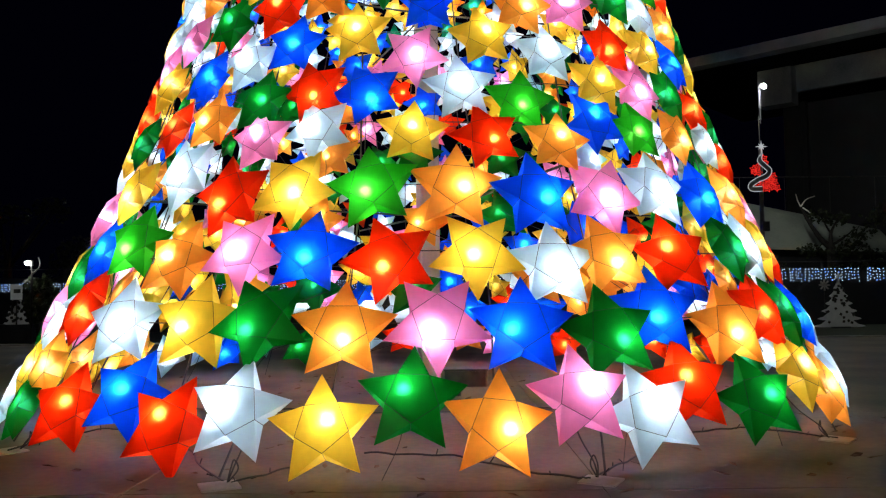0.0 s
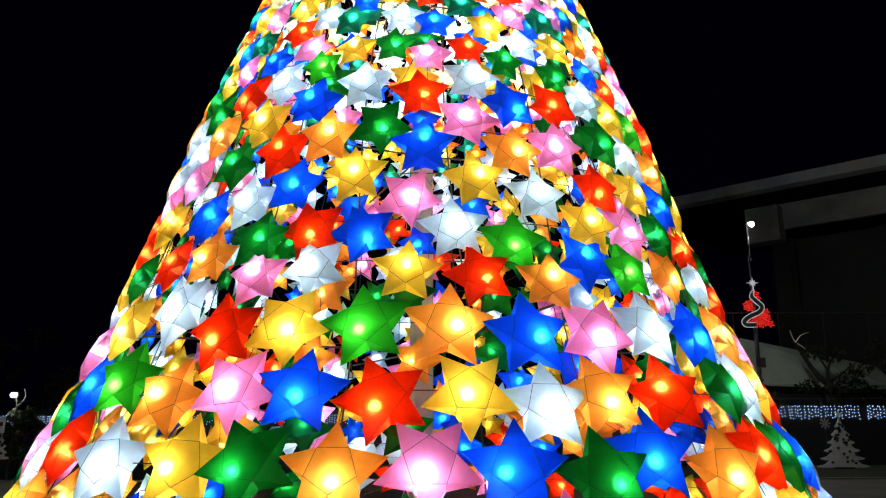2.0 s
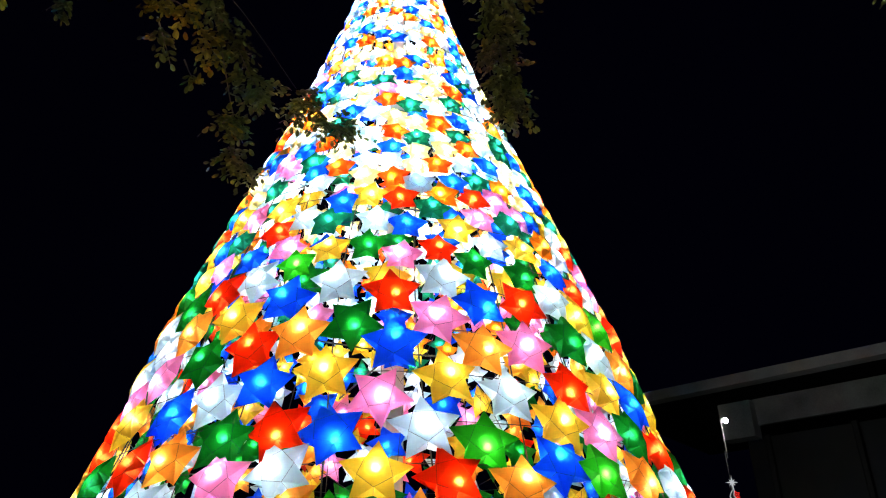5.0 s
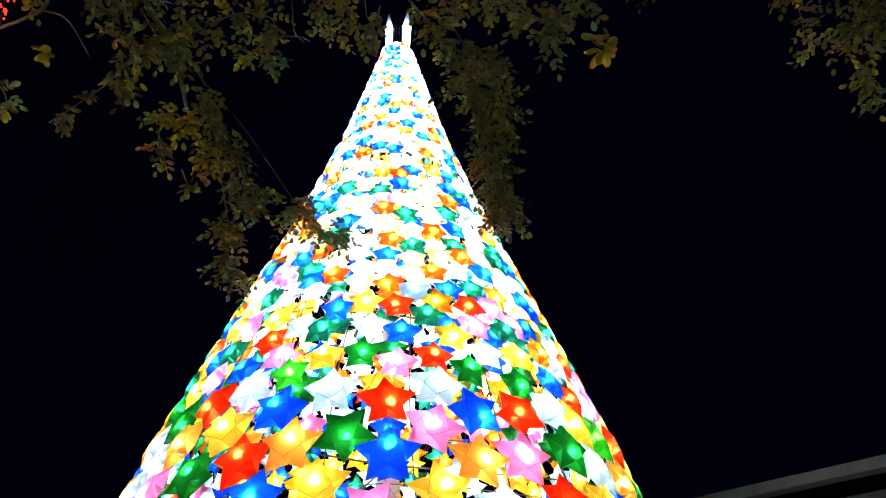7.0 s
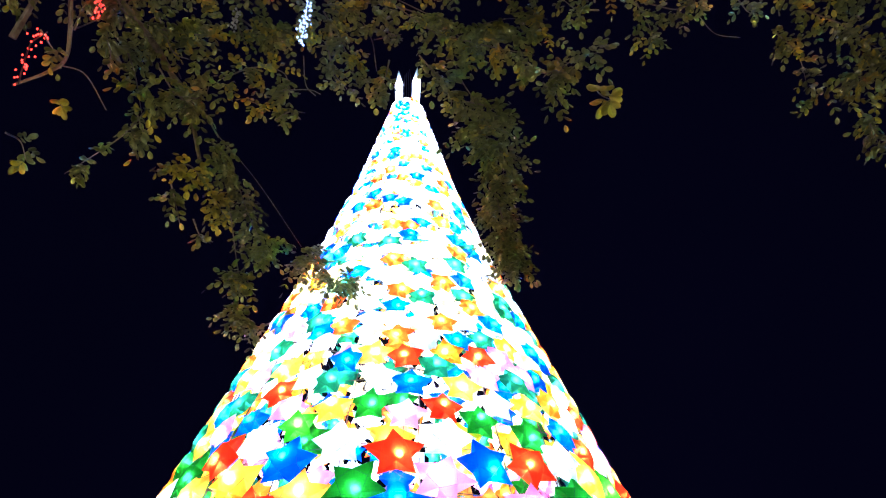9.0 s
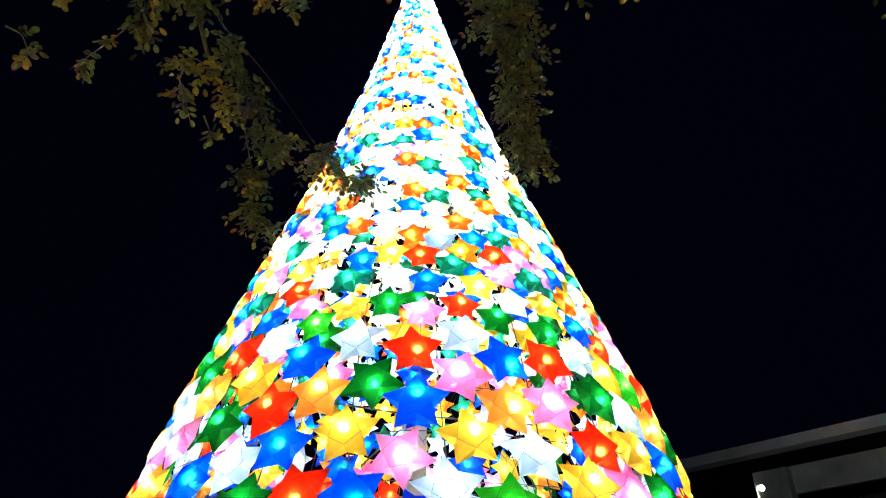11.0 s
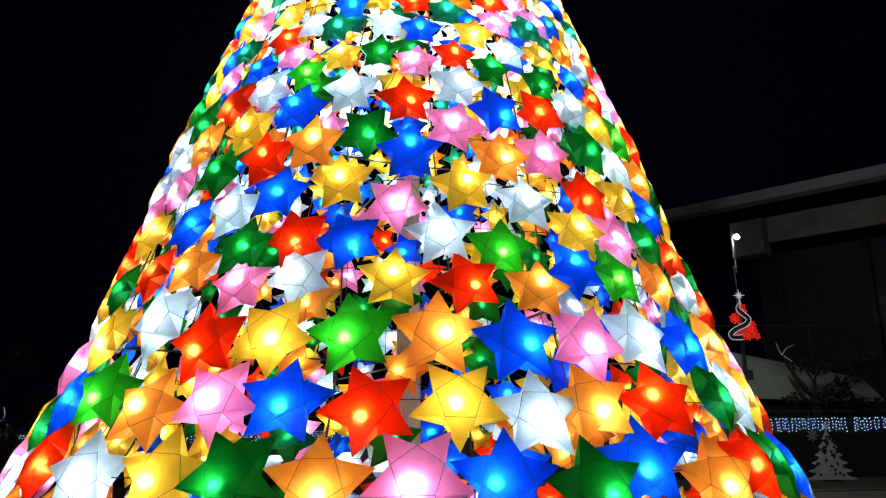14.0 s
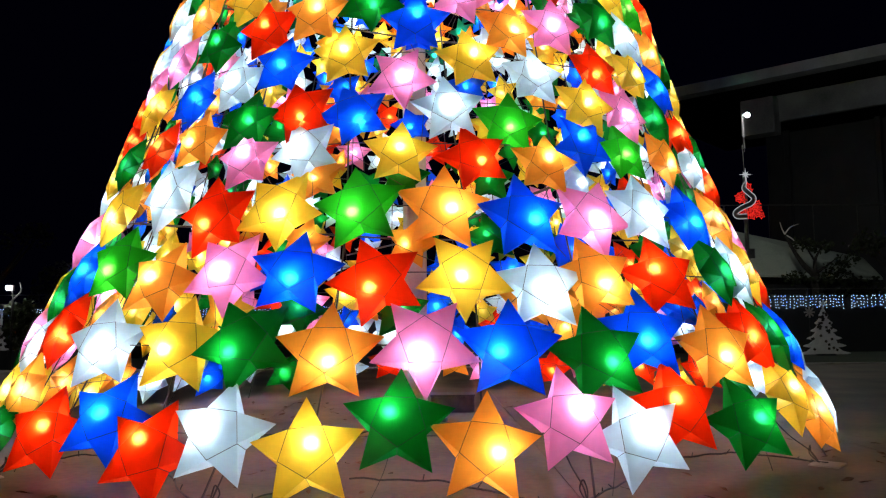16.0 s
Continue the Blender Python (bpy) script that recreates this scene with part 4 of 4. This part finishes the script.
def board_tree(width, height, seed):
    """Outline of a cut-out board in the form of a fir tree, as quads in rows."""
    q, rs = Heap(), random.Random(seed)
    tiers, d = 6, 0.02
    outline = []
    for k in range(tiers):
        z0, z1 = height * k / tiers * 0.92, height * (k + 1) / tiers * 0.92
        wide, narrow = width / 2 * (1 - k / tiers) ** 0.95, width / 2 * (1 - (k + 1) / tiers) ** 0.95 * 0.55 + 0.05
        outline += [(wide * 0.80, z0 - 0.015 * (k > 0)), (wide, z0 + 0.03), (wide * 0.93, z0 + 0.07), (wide * 0.70, z0 + (z1 - z0) * 0.42), (narrow, z1 - 0.03)]
    for (a, za), (b, zb) in zip(outline, outline[1:]):
        q.add([(-a, -d, za), (a, -d, za), (b, -d, zb), (-b, -d, zb), (-a, d, za), (a, d, za), (b, d, zb), (-b, d, zb)],
              [(0, 1, 2, 3), (7, 6, 5, 4), (1, 5, 6, 2), (4, 0, 3, 7)])
    a, za = outline[-1]
    q.add([(-a, -d, za), (a, -d, za), (0, -d, height), (-a, d, za), (a, d, za), (0, d, height)], [(0, 1, 2), (5, 4, 3), (1, 4, 5, 2), (3, 0, 2, 5)])
    holes = Heap()
    for k in range(34):
        z = rs.uniform(0.08, 0.85) * height
        w = width / 2 * (1 - z / height) * 0.75
        holes.box((0.09, 0.012, 0.09), pose(rs.uniform(-w, w), -d - 0.008, z, 0, rs.uniform(0, 90), 0))
    return q, holes


for x, y, z, wide, high, seed, label in ((15.10, 30, -0.10, 2.0, 1.88, 3, "white cut-out fir tree board with small dark ornaments"), (-14.15, 26, 0.46, 0.84, 1.2, 6, "small white cut-out fir tree board on a low planter")):
    body, holes = board_tree(wide, high, seed)
    ob = thing("cutout_tree", label, "decoration", "cut-out fir trees", at=(x, y, z))
    part("board", body, WHITE_BOARD, ob)
    tagged(part("ornaments", holes, STEEL, ob), kind="stuff")
    if seed == 3:
        q = Heap()
        for k in range(3):
            q.box((0.34, 0.02, 0.05), Matrix.Translation((0, -0.03, high + 0.05)) @ Matrix.Rotation(radians(60 * k + 30), 4, "Y"))
        part("snow_star", q, WHITE_BOARD, ob)
        q = Heap()
        q.box((0.7, 0.5, 0.06), Matrix.Translation((0, 0.1, -0.01)))
        part("foot", q, NIGHT_DARK_WALL, ob)
    else:
        p = Heap()
        p.box((wide * 1.5, 0.8, z + 0.14), Matrix.Translation((x, y, (z - 0.14) / 2)), bevel=0.05)
        solid("planter", p, NIGHT_DARK_WALL, "low dark planter box carrying a cut-out tree", "planter")
flake = thing("snowflake_board", "small dim cut-out snowflake on a thin stake", "decoration", at=(14.72, 30.3, -0.14))
q = Heap()
for k in range(4):
    q.box((0.42, 0.02, 0.06), Matrix.Translation((0, 0, 1.65)) @ Matrix.Rotation(radians(45 * k), 4, "Y"))
part("board", q, KERB, flake)
q = Heap()
q.tube([(0, 0.03, 0), (0, 0.03, 1.6)], 0.012)
part("stake", q, STEEL, flake)
sign = thing("notice_board", "small pale notice board on a thin post", "sign", at=(-13.95, 25.6, -0.14))
q = Heap()
q.box((0.38, 0.03, 0.5), Matrix.Translation((0, 0, 1.67)))
part("board", q, WHITE_BOARD, sign)
q = Heap()
q.tube([(0, 0.03, 0), (0, 0.03, 1.8)], 0.025)
part("post", q, STEEL, sign)
q = Heap()
q.box((0.22, 0.012, 0.13), Matrix.Translation((0.03, -0.022, 1.70)))
part("dark_bar", q, STEEL, sign)

# street lamp with its star and ribbon decoration
lamp = thing("street_lamp", "tall street lamp, lit, with a star and red flower tree decoration", "street lamp", "street lamps", at=(11.47, 28, -0.14))
q = Heap()
q.tube([(-0.02, 0, 0), (0, 0, 6.6)], 0.085, 0.07, 10)
part("pole", q, GALV, lamp)
q = Heap()
q.tube([(0, 0, 6.55), (-0.03, 0, 7.75)], 0.018, 0.014, 8)
q.tube([(0.05, 0, 7.5), (0.10, 0.16, 8.86)], 0.012, 0.008, 8)
q.tube([(-0.04, 0, 7.65), (0.07, 0, 7.65)], 0.012, 0.012, 6)
part("arm", q, STEEL, lamp)
q = Heap()
q.box((0.18, 0.30, 0.06), Matrix.Translation((0.12, 0.03, 8.90)), bevel=0.05)
part("lamp_head", q, STEEL, lamp)
q = Heap()
ball(q, (0.12, -0.22, 8.80), 0.075, 0, 6, 10)
part("lens", q, STREET_LENS, lamp, "glaring white lamp lens")
q = Heap()
q.box((0.26, 0.2, 0.34), Matrix.Translation((0.05, -0.14, 3.75)), bevel=0.03)
part("junction_box", q, GALV, lamp, "small grey box on the pole")
q = Heap()
for k in range(8):
    a, ln = radians(45 * k), 0.24 if k % 2 == 0 else 0.15
    q.add([Vector(v) for v in ((0, -0.15, 6.63), (math.cos(a - 0.4) * 0.07, -0.10, 6.63 + math.sin(a - 0.4) * 0.07), (math.cos(a) * ln, -0.10, 6.63 + math.sin(a) * ln), (math.cos(a + 0.4) * 0.07, -0.10, 6.63 + math.sin(a + 0.4) * 0.07))], [(0, 1, 2), (0, 2, 3)])
part("star", q, WHITE_TUBE, lamp, "white glowing star")
ribbon = curve_points([(0.0, -0.14, 6.38), (-0.09, -0.14, 6.13), (0.10, -0.14, 5.92), (0.25, -0.14, 5.76), (0.14, -0.14, 5.57), (-0.20, -0.14, 5.41), (-0.43, -0.14, 5.24), (-0.37, -0.14, 5.10), (-0.02, -0.14, 5.10)], 8)
sides = []
for sg in (-1, 1):
    line = []
    for i, p in enumerate(ribbon):
        d = (ribbon[min(i + 1, len(ribbon) - 1)] - ribbon[max(i - 1, 0)]).normalized()
        line.append(p + Vector((d.z, 0, -d.x)) * 0.085 * sg * min(1.0, 0.25 + i / 12))
    sides.append(line)
q = Heap()
for line in sides:
    q.tube(line, 0.013, sides=5)
q.tube([(0, -0.12, 6.58), (0.0, -0.14, 6.38)], 0.022, sides=5)
part("ribbon", q, WHITE_TUBE, lamp, "white glowing wavy ribbon")
q = Heap()
n = len(ribbon)
q.add(sides[0] + sides[1] + [p + Vector((0, 0.02, 0)) for p in sides[0] + sides[1]], [(i, i + 1, n + i + 1, n + i) for i in range(n - 1)] + [(3 * n + i, 3 * n + i + 1, 2 * n + i + 1, 2 * n + i) for i in range(n - 1)])
part("ribbon_band", q, GREY_PLASTER, lamp, "grey mesh band of the ribbon")
rf = random.Random(9)
FLOWERS = "5,8 7,17 -7,23 -12,32 -5,33 13,37 20,39 11,45 2,50 -6,54 7,56 15,49 22,49 19,58 26,60 0,60 -14,27 10,61"
for token in FLOWERS.split():
    cx, cz = (float(v) * 0.0207 for v in token.split(","))
    cz = 6.38 - cz
    q = Heap()
    tilt = rf.uniform(0, 1.2)
    rim = [Vector((cx + rad * math.cos(tilt + math.pi * i / 5), -0.06, cz + rad * math.sin(tilt + math.pi * i / 5))) for i in range(10) for rad in ((0.135 if i % 2 == 0 else 0.065),)]
    q.tube(rim, 0.017, sides=4, closed=True)
    q.tube([Vector((cx - 0.03, -0.06, cz)), Vector((cx + 0.03, -0.06, cz))], 0.02, sides=4)
    part("red_flower", q, RED_TUBE, lamp)

# added lamp post, out of view behind the viewpoint, lighting the leaves
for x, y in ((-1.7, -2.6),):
    plain = thing("street_lamp", "unseen lamp post added to light the overhanging leaves", "street lamp", "street lamps", at=(x, y, 0))
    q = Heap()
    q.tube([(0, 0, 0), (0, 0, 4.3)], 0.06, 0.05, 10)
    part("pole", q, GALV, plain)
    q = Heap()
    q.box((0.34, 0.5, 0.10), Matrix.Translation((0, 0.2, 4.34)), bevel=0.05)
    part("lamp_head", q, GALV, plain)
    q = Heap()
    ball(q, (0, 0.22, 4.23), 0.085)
    part("lens", q, LEAF_FILL_LIGHT, plain, "warm white lens of the added leaf light")

# small lamp in the shrubs on the other side
lamp2 = thing("garden_lamp", "small bright white flood lamp on a thin post beside shrubs", "lamp", "street lamps", at=(-12.73, 24, -0.14))
q = Heap()
q.tube([(0.12, 0, 0), (0.12, 0, 2.2)], 0.04, 0.03, 8)
q.tube(curve_points([(0.12, 0, 2.2), (0.24, 0, 2.3), (0.36, 0, 2.47), (0.31, 0, 2.72)]), 0.03, 0.02, 6)
q.tube([(0.12, 0, 2.2), (0.06, 0.05, 2.5)], 0.02, 0.02, 6)
part("post", q, WIRE, lamp2)
q = Heap()
ball(q, (0, -0.08, 2.54), 0.06, 0, 6, 10)
part("lens", q, LAMP_GLOBE, lamp2, "glaring white lamp lens")
q = Heap()
q.box((0.2, 0.12, 0.16), Matrix.Translation((0.02, 0.06, 2.54)), bevel=0.03)
part("housing", q, STEEL, lamp2)


def leaf_mass(heap, centre, radii, n, size, rs, slot=0):
    for k in range(n):
        d = Vector((rs.gauss(0, 1), rs.gauss(0, 1), rs.gauss(0, 1))).normalized() * rs.uniform(0.45, 1.0) ** 0.6
        p = Vector(centre) + Vector((d.x * radii[0], d.y * radii[1], d.z * radii[2]))
        leaflet(heap, Matrix.Translation(p) @ Euler((rs.uniform(0, 6.3), rs.uniform(0, 6.3), rs.uniform(0, 6.3))).to_matrix().to_4x4(), size * rs.uniform(0.7, 1.3), slot)


def shrub(x, y, wide, high, seed, material=NIGHT_DARK_LEAF, base=-0.14):
    rs = random.Random(seed)
    ob = thing("shrub", "dark leafy shrub, unlit, on the lawn", "shrub", "shrubs beyond the square", at=(x, y, base))
    stems, leaves = Heap(), Heap()
    for k in range(6):
        a = rs.uniform(0, 6.3)
        stems.tube(curve_points([(0.1 * math.cos(a), 0.1 * math.sin(a), 0), (wide * 0.2 * math.cos(a), wide * 0.2 * math.sin(a), high * 0.5), (wide * 0.4 * math.cos(a), wide * 0.4 * math.sin(a), high * 0.85)]), 0.04, 0.012, 5)
        leaf_mass(leaves, (wide * 0.3 * math.cos(a), wide * 0.3 * math.sin(a), high * rs.uniform(0.45, 0.8)), (wide * 0.32, wide * 0.32, high * 0.28), 150, 0.2, rs)
    part("stems", stems, NIGHT_DARK_BARK, ob)
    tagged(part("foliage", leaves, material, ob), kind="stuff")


for k, (x, y, wide, high) in enumerate(((12.3, 32, 2.6, 3.6), (10.6, 31, 2.4, 3.9), (14.4, 35.2, 2.4, 2.9), (17.6, 35, 3.0, 2.9), (20.5, 35.5, 3.2, 3.2), (9.0, 35, 3.0, 4.0), (-12.5, 24.4, 0.7, 2.25), (-17, 36, 3.5, 4.0), (-22, 37, 4, 4.5))):
    shrub(x, y, wide, high, 40 + k)


def small_tree(x, y, high, seed):
    rs = random.Random(seed)
    ob = thing("small_tree", "small dark tree with forked trunk and sparse leaves, unlit", "tree", "trees beyond the square", at=(x, y, -0.14))
    trunk, leaves = Heap(), Heap()
    trunk.tube(curve_points([(0, 0, 0), (0.05, 0, high * 0.3), (0.0, 0, high * 0.5)]), 0.22, 0.15, 8)
    for k in range(6):
        a = k * 1.05 + rs.uniform(-0.3, 0.3)
        tip = Vector((high * 0.36 * math.cos(a), high * 0.3 * math.sin(a), high * rs.uniform(0.75, 1.0)))
        trunk.tube(curve_points([(0, 0, high * 0.47), tip * 0.55 + Vector((0, 0, high * 0.2)), tip]), 0.10, 0.025, 6)
        leaf_mass(leaves, tip, (0.8, 0.8, 0.5), 110, 0.18, rs)
    part("trunk", trunk, NIGHT_DARK_BARK, ob)
    tagged(part("crown", leaves, NIGHT_DARK_LEAF, ob), kind="stuff")



def forked_tree(x, y):
    """A leaning tree with a long bare limb to one side and thin foliage low down."""
    rs = random.Random(71)
    ob = thing("small_tree", "small dark tree with a long leaning bare limb, unlit", "tree", "trees beyond the square", at=(x, y, -0.14))
    trunk, leaves = Heap(), Heap()
    trunk.tube(curve_points([(0.15, 0, 0), (0.08, 0, 1.8), (0, 0, 3.5)]), 0.26, 0.18, 9)
    trunk.tube(curve_points([(0, 0, 3.3), (-0.45, 0, 3.75), (-0.85, 0, 4.35), (-1.3, 0, 5.2)]), 0.15, 0.05, 8)
    trunk.tube(curve_points([(0.02, 0, 3.4), (0.05, 0, 4.0), (0.4, 0, 4.65)]), 0.10, 0.03, 7)
    trunk.tube(curve_points([(0.05, 0, 3.4), (0.55, 0.1, 3.7), (1.1, 0.1, 4.1)]), 0.08, 0.02, 7)
    trunk.tube(curve_points([(0.0, 0, 4.0), (-0.25, 0, 4.45), (-0.4, 0, 4.8)]), 0.05, 0.02, 6)
    part("trunk", trunk, NIGHT_DARK_BARK, ob)
    # twigs that catch lamplight: the light is put into a pale colour
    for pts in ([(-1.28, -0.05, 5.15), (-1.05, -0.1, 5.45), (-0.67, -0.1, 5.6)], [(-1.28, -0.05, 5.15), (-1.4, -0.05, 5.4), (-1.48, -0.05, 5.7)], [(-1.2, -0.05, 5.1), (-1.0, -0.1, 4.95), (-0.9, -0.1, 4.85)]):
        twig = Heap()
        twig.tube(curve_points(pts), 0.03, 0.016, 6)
        part("twig", twig, PALE_STEEL, ob, "bare twig coloured pale for the lamplight on it")
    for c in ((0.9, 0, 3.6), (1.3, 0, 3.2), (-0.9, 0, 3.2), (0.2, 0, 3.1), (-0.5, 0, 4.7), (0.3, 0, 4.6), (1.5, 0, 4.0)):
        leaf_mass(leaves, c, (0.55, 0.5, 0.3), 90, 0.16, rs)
    tagged(part("crown", leaves, NIGHT_DARK_LEAF, ob), kind="stuff")


forked_tree(17.1, 34.5)
small_tree(22.5, 36, 6.0, 72)
small_tree(-19.5, 35, 6.0, 73)

# shed with a pale pitched roof behind the shrubs
shed = thing("shed", "low shed with a pale grey-green sheet roof", "shed", at=(17.7, 36.8, -0.14))
q = Heap()
q.box((6.0, 1.3, 3.3), Matrix.Translation((0, 0.1, 1.65)))
part("wall", q, NIGHT_DARK_WALL, shed)
q = Heap()
q.add([(-3.2, 0.6, 5.68), (3.2, 0.6, 4.32), (3.2, -1.0, 3.25), (-3.2, -1.0, 3.45), (-3.2, 0.6, 5.58), (3.2, 0.6, 4.22), (3.2, -1.0, 3.15), (-3.2, -1.0, 3.35)],
      [(0, 3, 2, 1), (4, 5, 6, 7), (0, 1, 5, 4), (1, 2, 6, 5), (2, 3, 7, 6), (3, 0, 4, 7)])
part("roof", q, ROOF, shed)
q = Heap()
q.add([(-2.9, 0.55, 3.2), (2.9, 0.55, 3.2), (2.9, 0.55, 4.3), (-2.9, 0.55, 5.5), (-2.9, 0.7, 3.2), (2.9, 0.7, 3.2), (2.9, 0.7, 4.3), (-2.9, 0.7, 5.5)], [(0, 1, 2, 3), (7, 6, 5, 4), (0, 3, 7, 4), (1, 5, 6, 2), (3, 2, 6, 7), (0, 4, 5, 1)])
part("gable", q, NIGHT_DARK_WALL, shed)

# large hall with a long pale roof edge
hall = thing("hall", "large hall, walls coloured near-black as unlit, with a long pale roof edge", "building", at=(0, 0, -0.14))
a, b = Vector((12.4, 51.9, 0)), Vector((40.5, 26.7, 0))
along = (b - a).normalized()
out = Vector((-along.y, along.x, 0)) * -1
mid, ln = (a + b) / 2, (b - a).length
turn = Matrix.Rotation(math.atan2(along.y, along.x), 4, "Z")


def hall_box(name, size, offset, z, mat, label=""):
    c = mid + along * offset[0] - out * offset[1]
    g = Heap()
    g.box(size, Matrix.Translation((c.x, c.y, z)) @ turn, bevel=0.05)
    part(name, g, mat, hall, label)


hall_box("roof_edge", (ln, 1.0, 0.62), (0, 0, 0), 15.75, PLASTER, "pale plastered roof edge")
# below the roof edge the walls' lack of light is in their colour
hall_box("roof", (ln, 20, 0.3), (0, 10.6, 0), 16.2, NIGHT_DARK_WALL)
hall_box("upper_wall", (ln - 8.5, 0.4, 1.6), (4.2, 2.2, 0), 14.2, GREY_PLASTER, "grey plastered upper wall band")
hall_box("wall", (ln - 8.5, 11, 13.3), (4.2, 10.5, 0), 6.65, NIGHT_DARK_WALL)
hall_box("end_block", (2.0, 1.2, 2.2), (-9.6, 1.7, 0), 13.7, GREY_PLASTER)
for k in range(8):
    hall_box("column", (0.35, 0.35, 13.3), (-9 + k * 5.2, 4.6, 0), 6.65, NIGHT_DARK_WALL)

rail = thing("railing", "thin pale metal railing in front of the hall", "railing", at=(0, 38, -0.14))
for k in range(9):
    q = Heap()
    q.tube([(14.5 + 2.2 * k, 0, 0), (14.5 + 2.2 * k, 0, 6.98)], 0.022, sides=6)
    part("post", q, STEEL, rail)
q = Heap()
q.tube([(13.5, 0, 6.98), (33.0, 0, 6.98)], 0.03, sides=6)
part("top_rail", q, STEEL, rail)

# slabs of the paving, with open joints between them
JOINT, SLAB = 0.009, 3.3
edges_x = [-30.0] + [-28.6 + SLAB * k for k in range(18)] + [30.0]
edges_y = [-17.5] + [8.77 + SLAB * k for k in range(-7, 4)] + [22.0]
for x0, x1 in zip(edges_x, edges_x[1:]):
    for y0, y1 in zip(edges_y, edges_y[1:]):
        q = Heap()
        q.box((x1 - x0 - JOINT, y1 - y0 - JOINT, 0.028), Matrix.Translation(((x0 + x1) / 2, (y0 + y1) / 2, -0.014)))
        part("slab", q, CONCRETE, pavement)
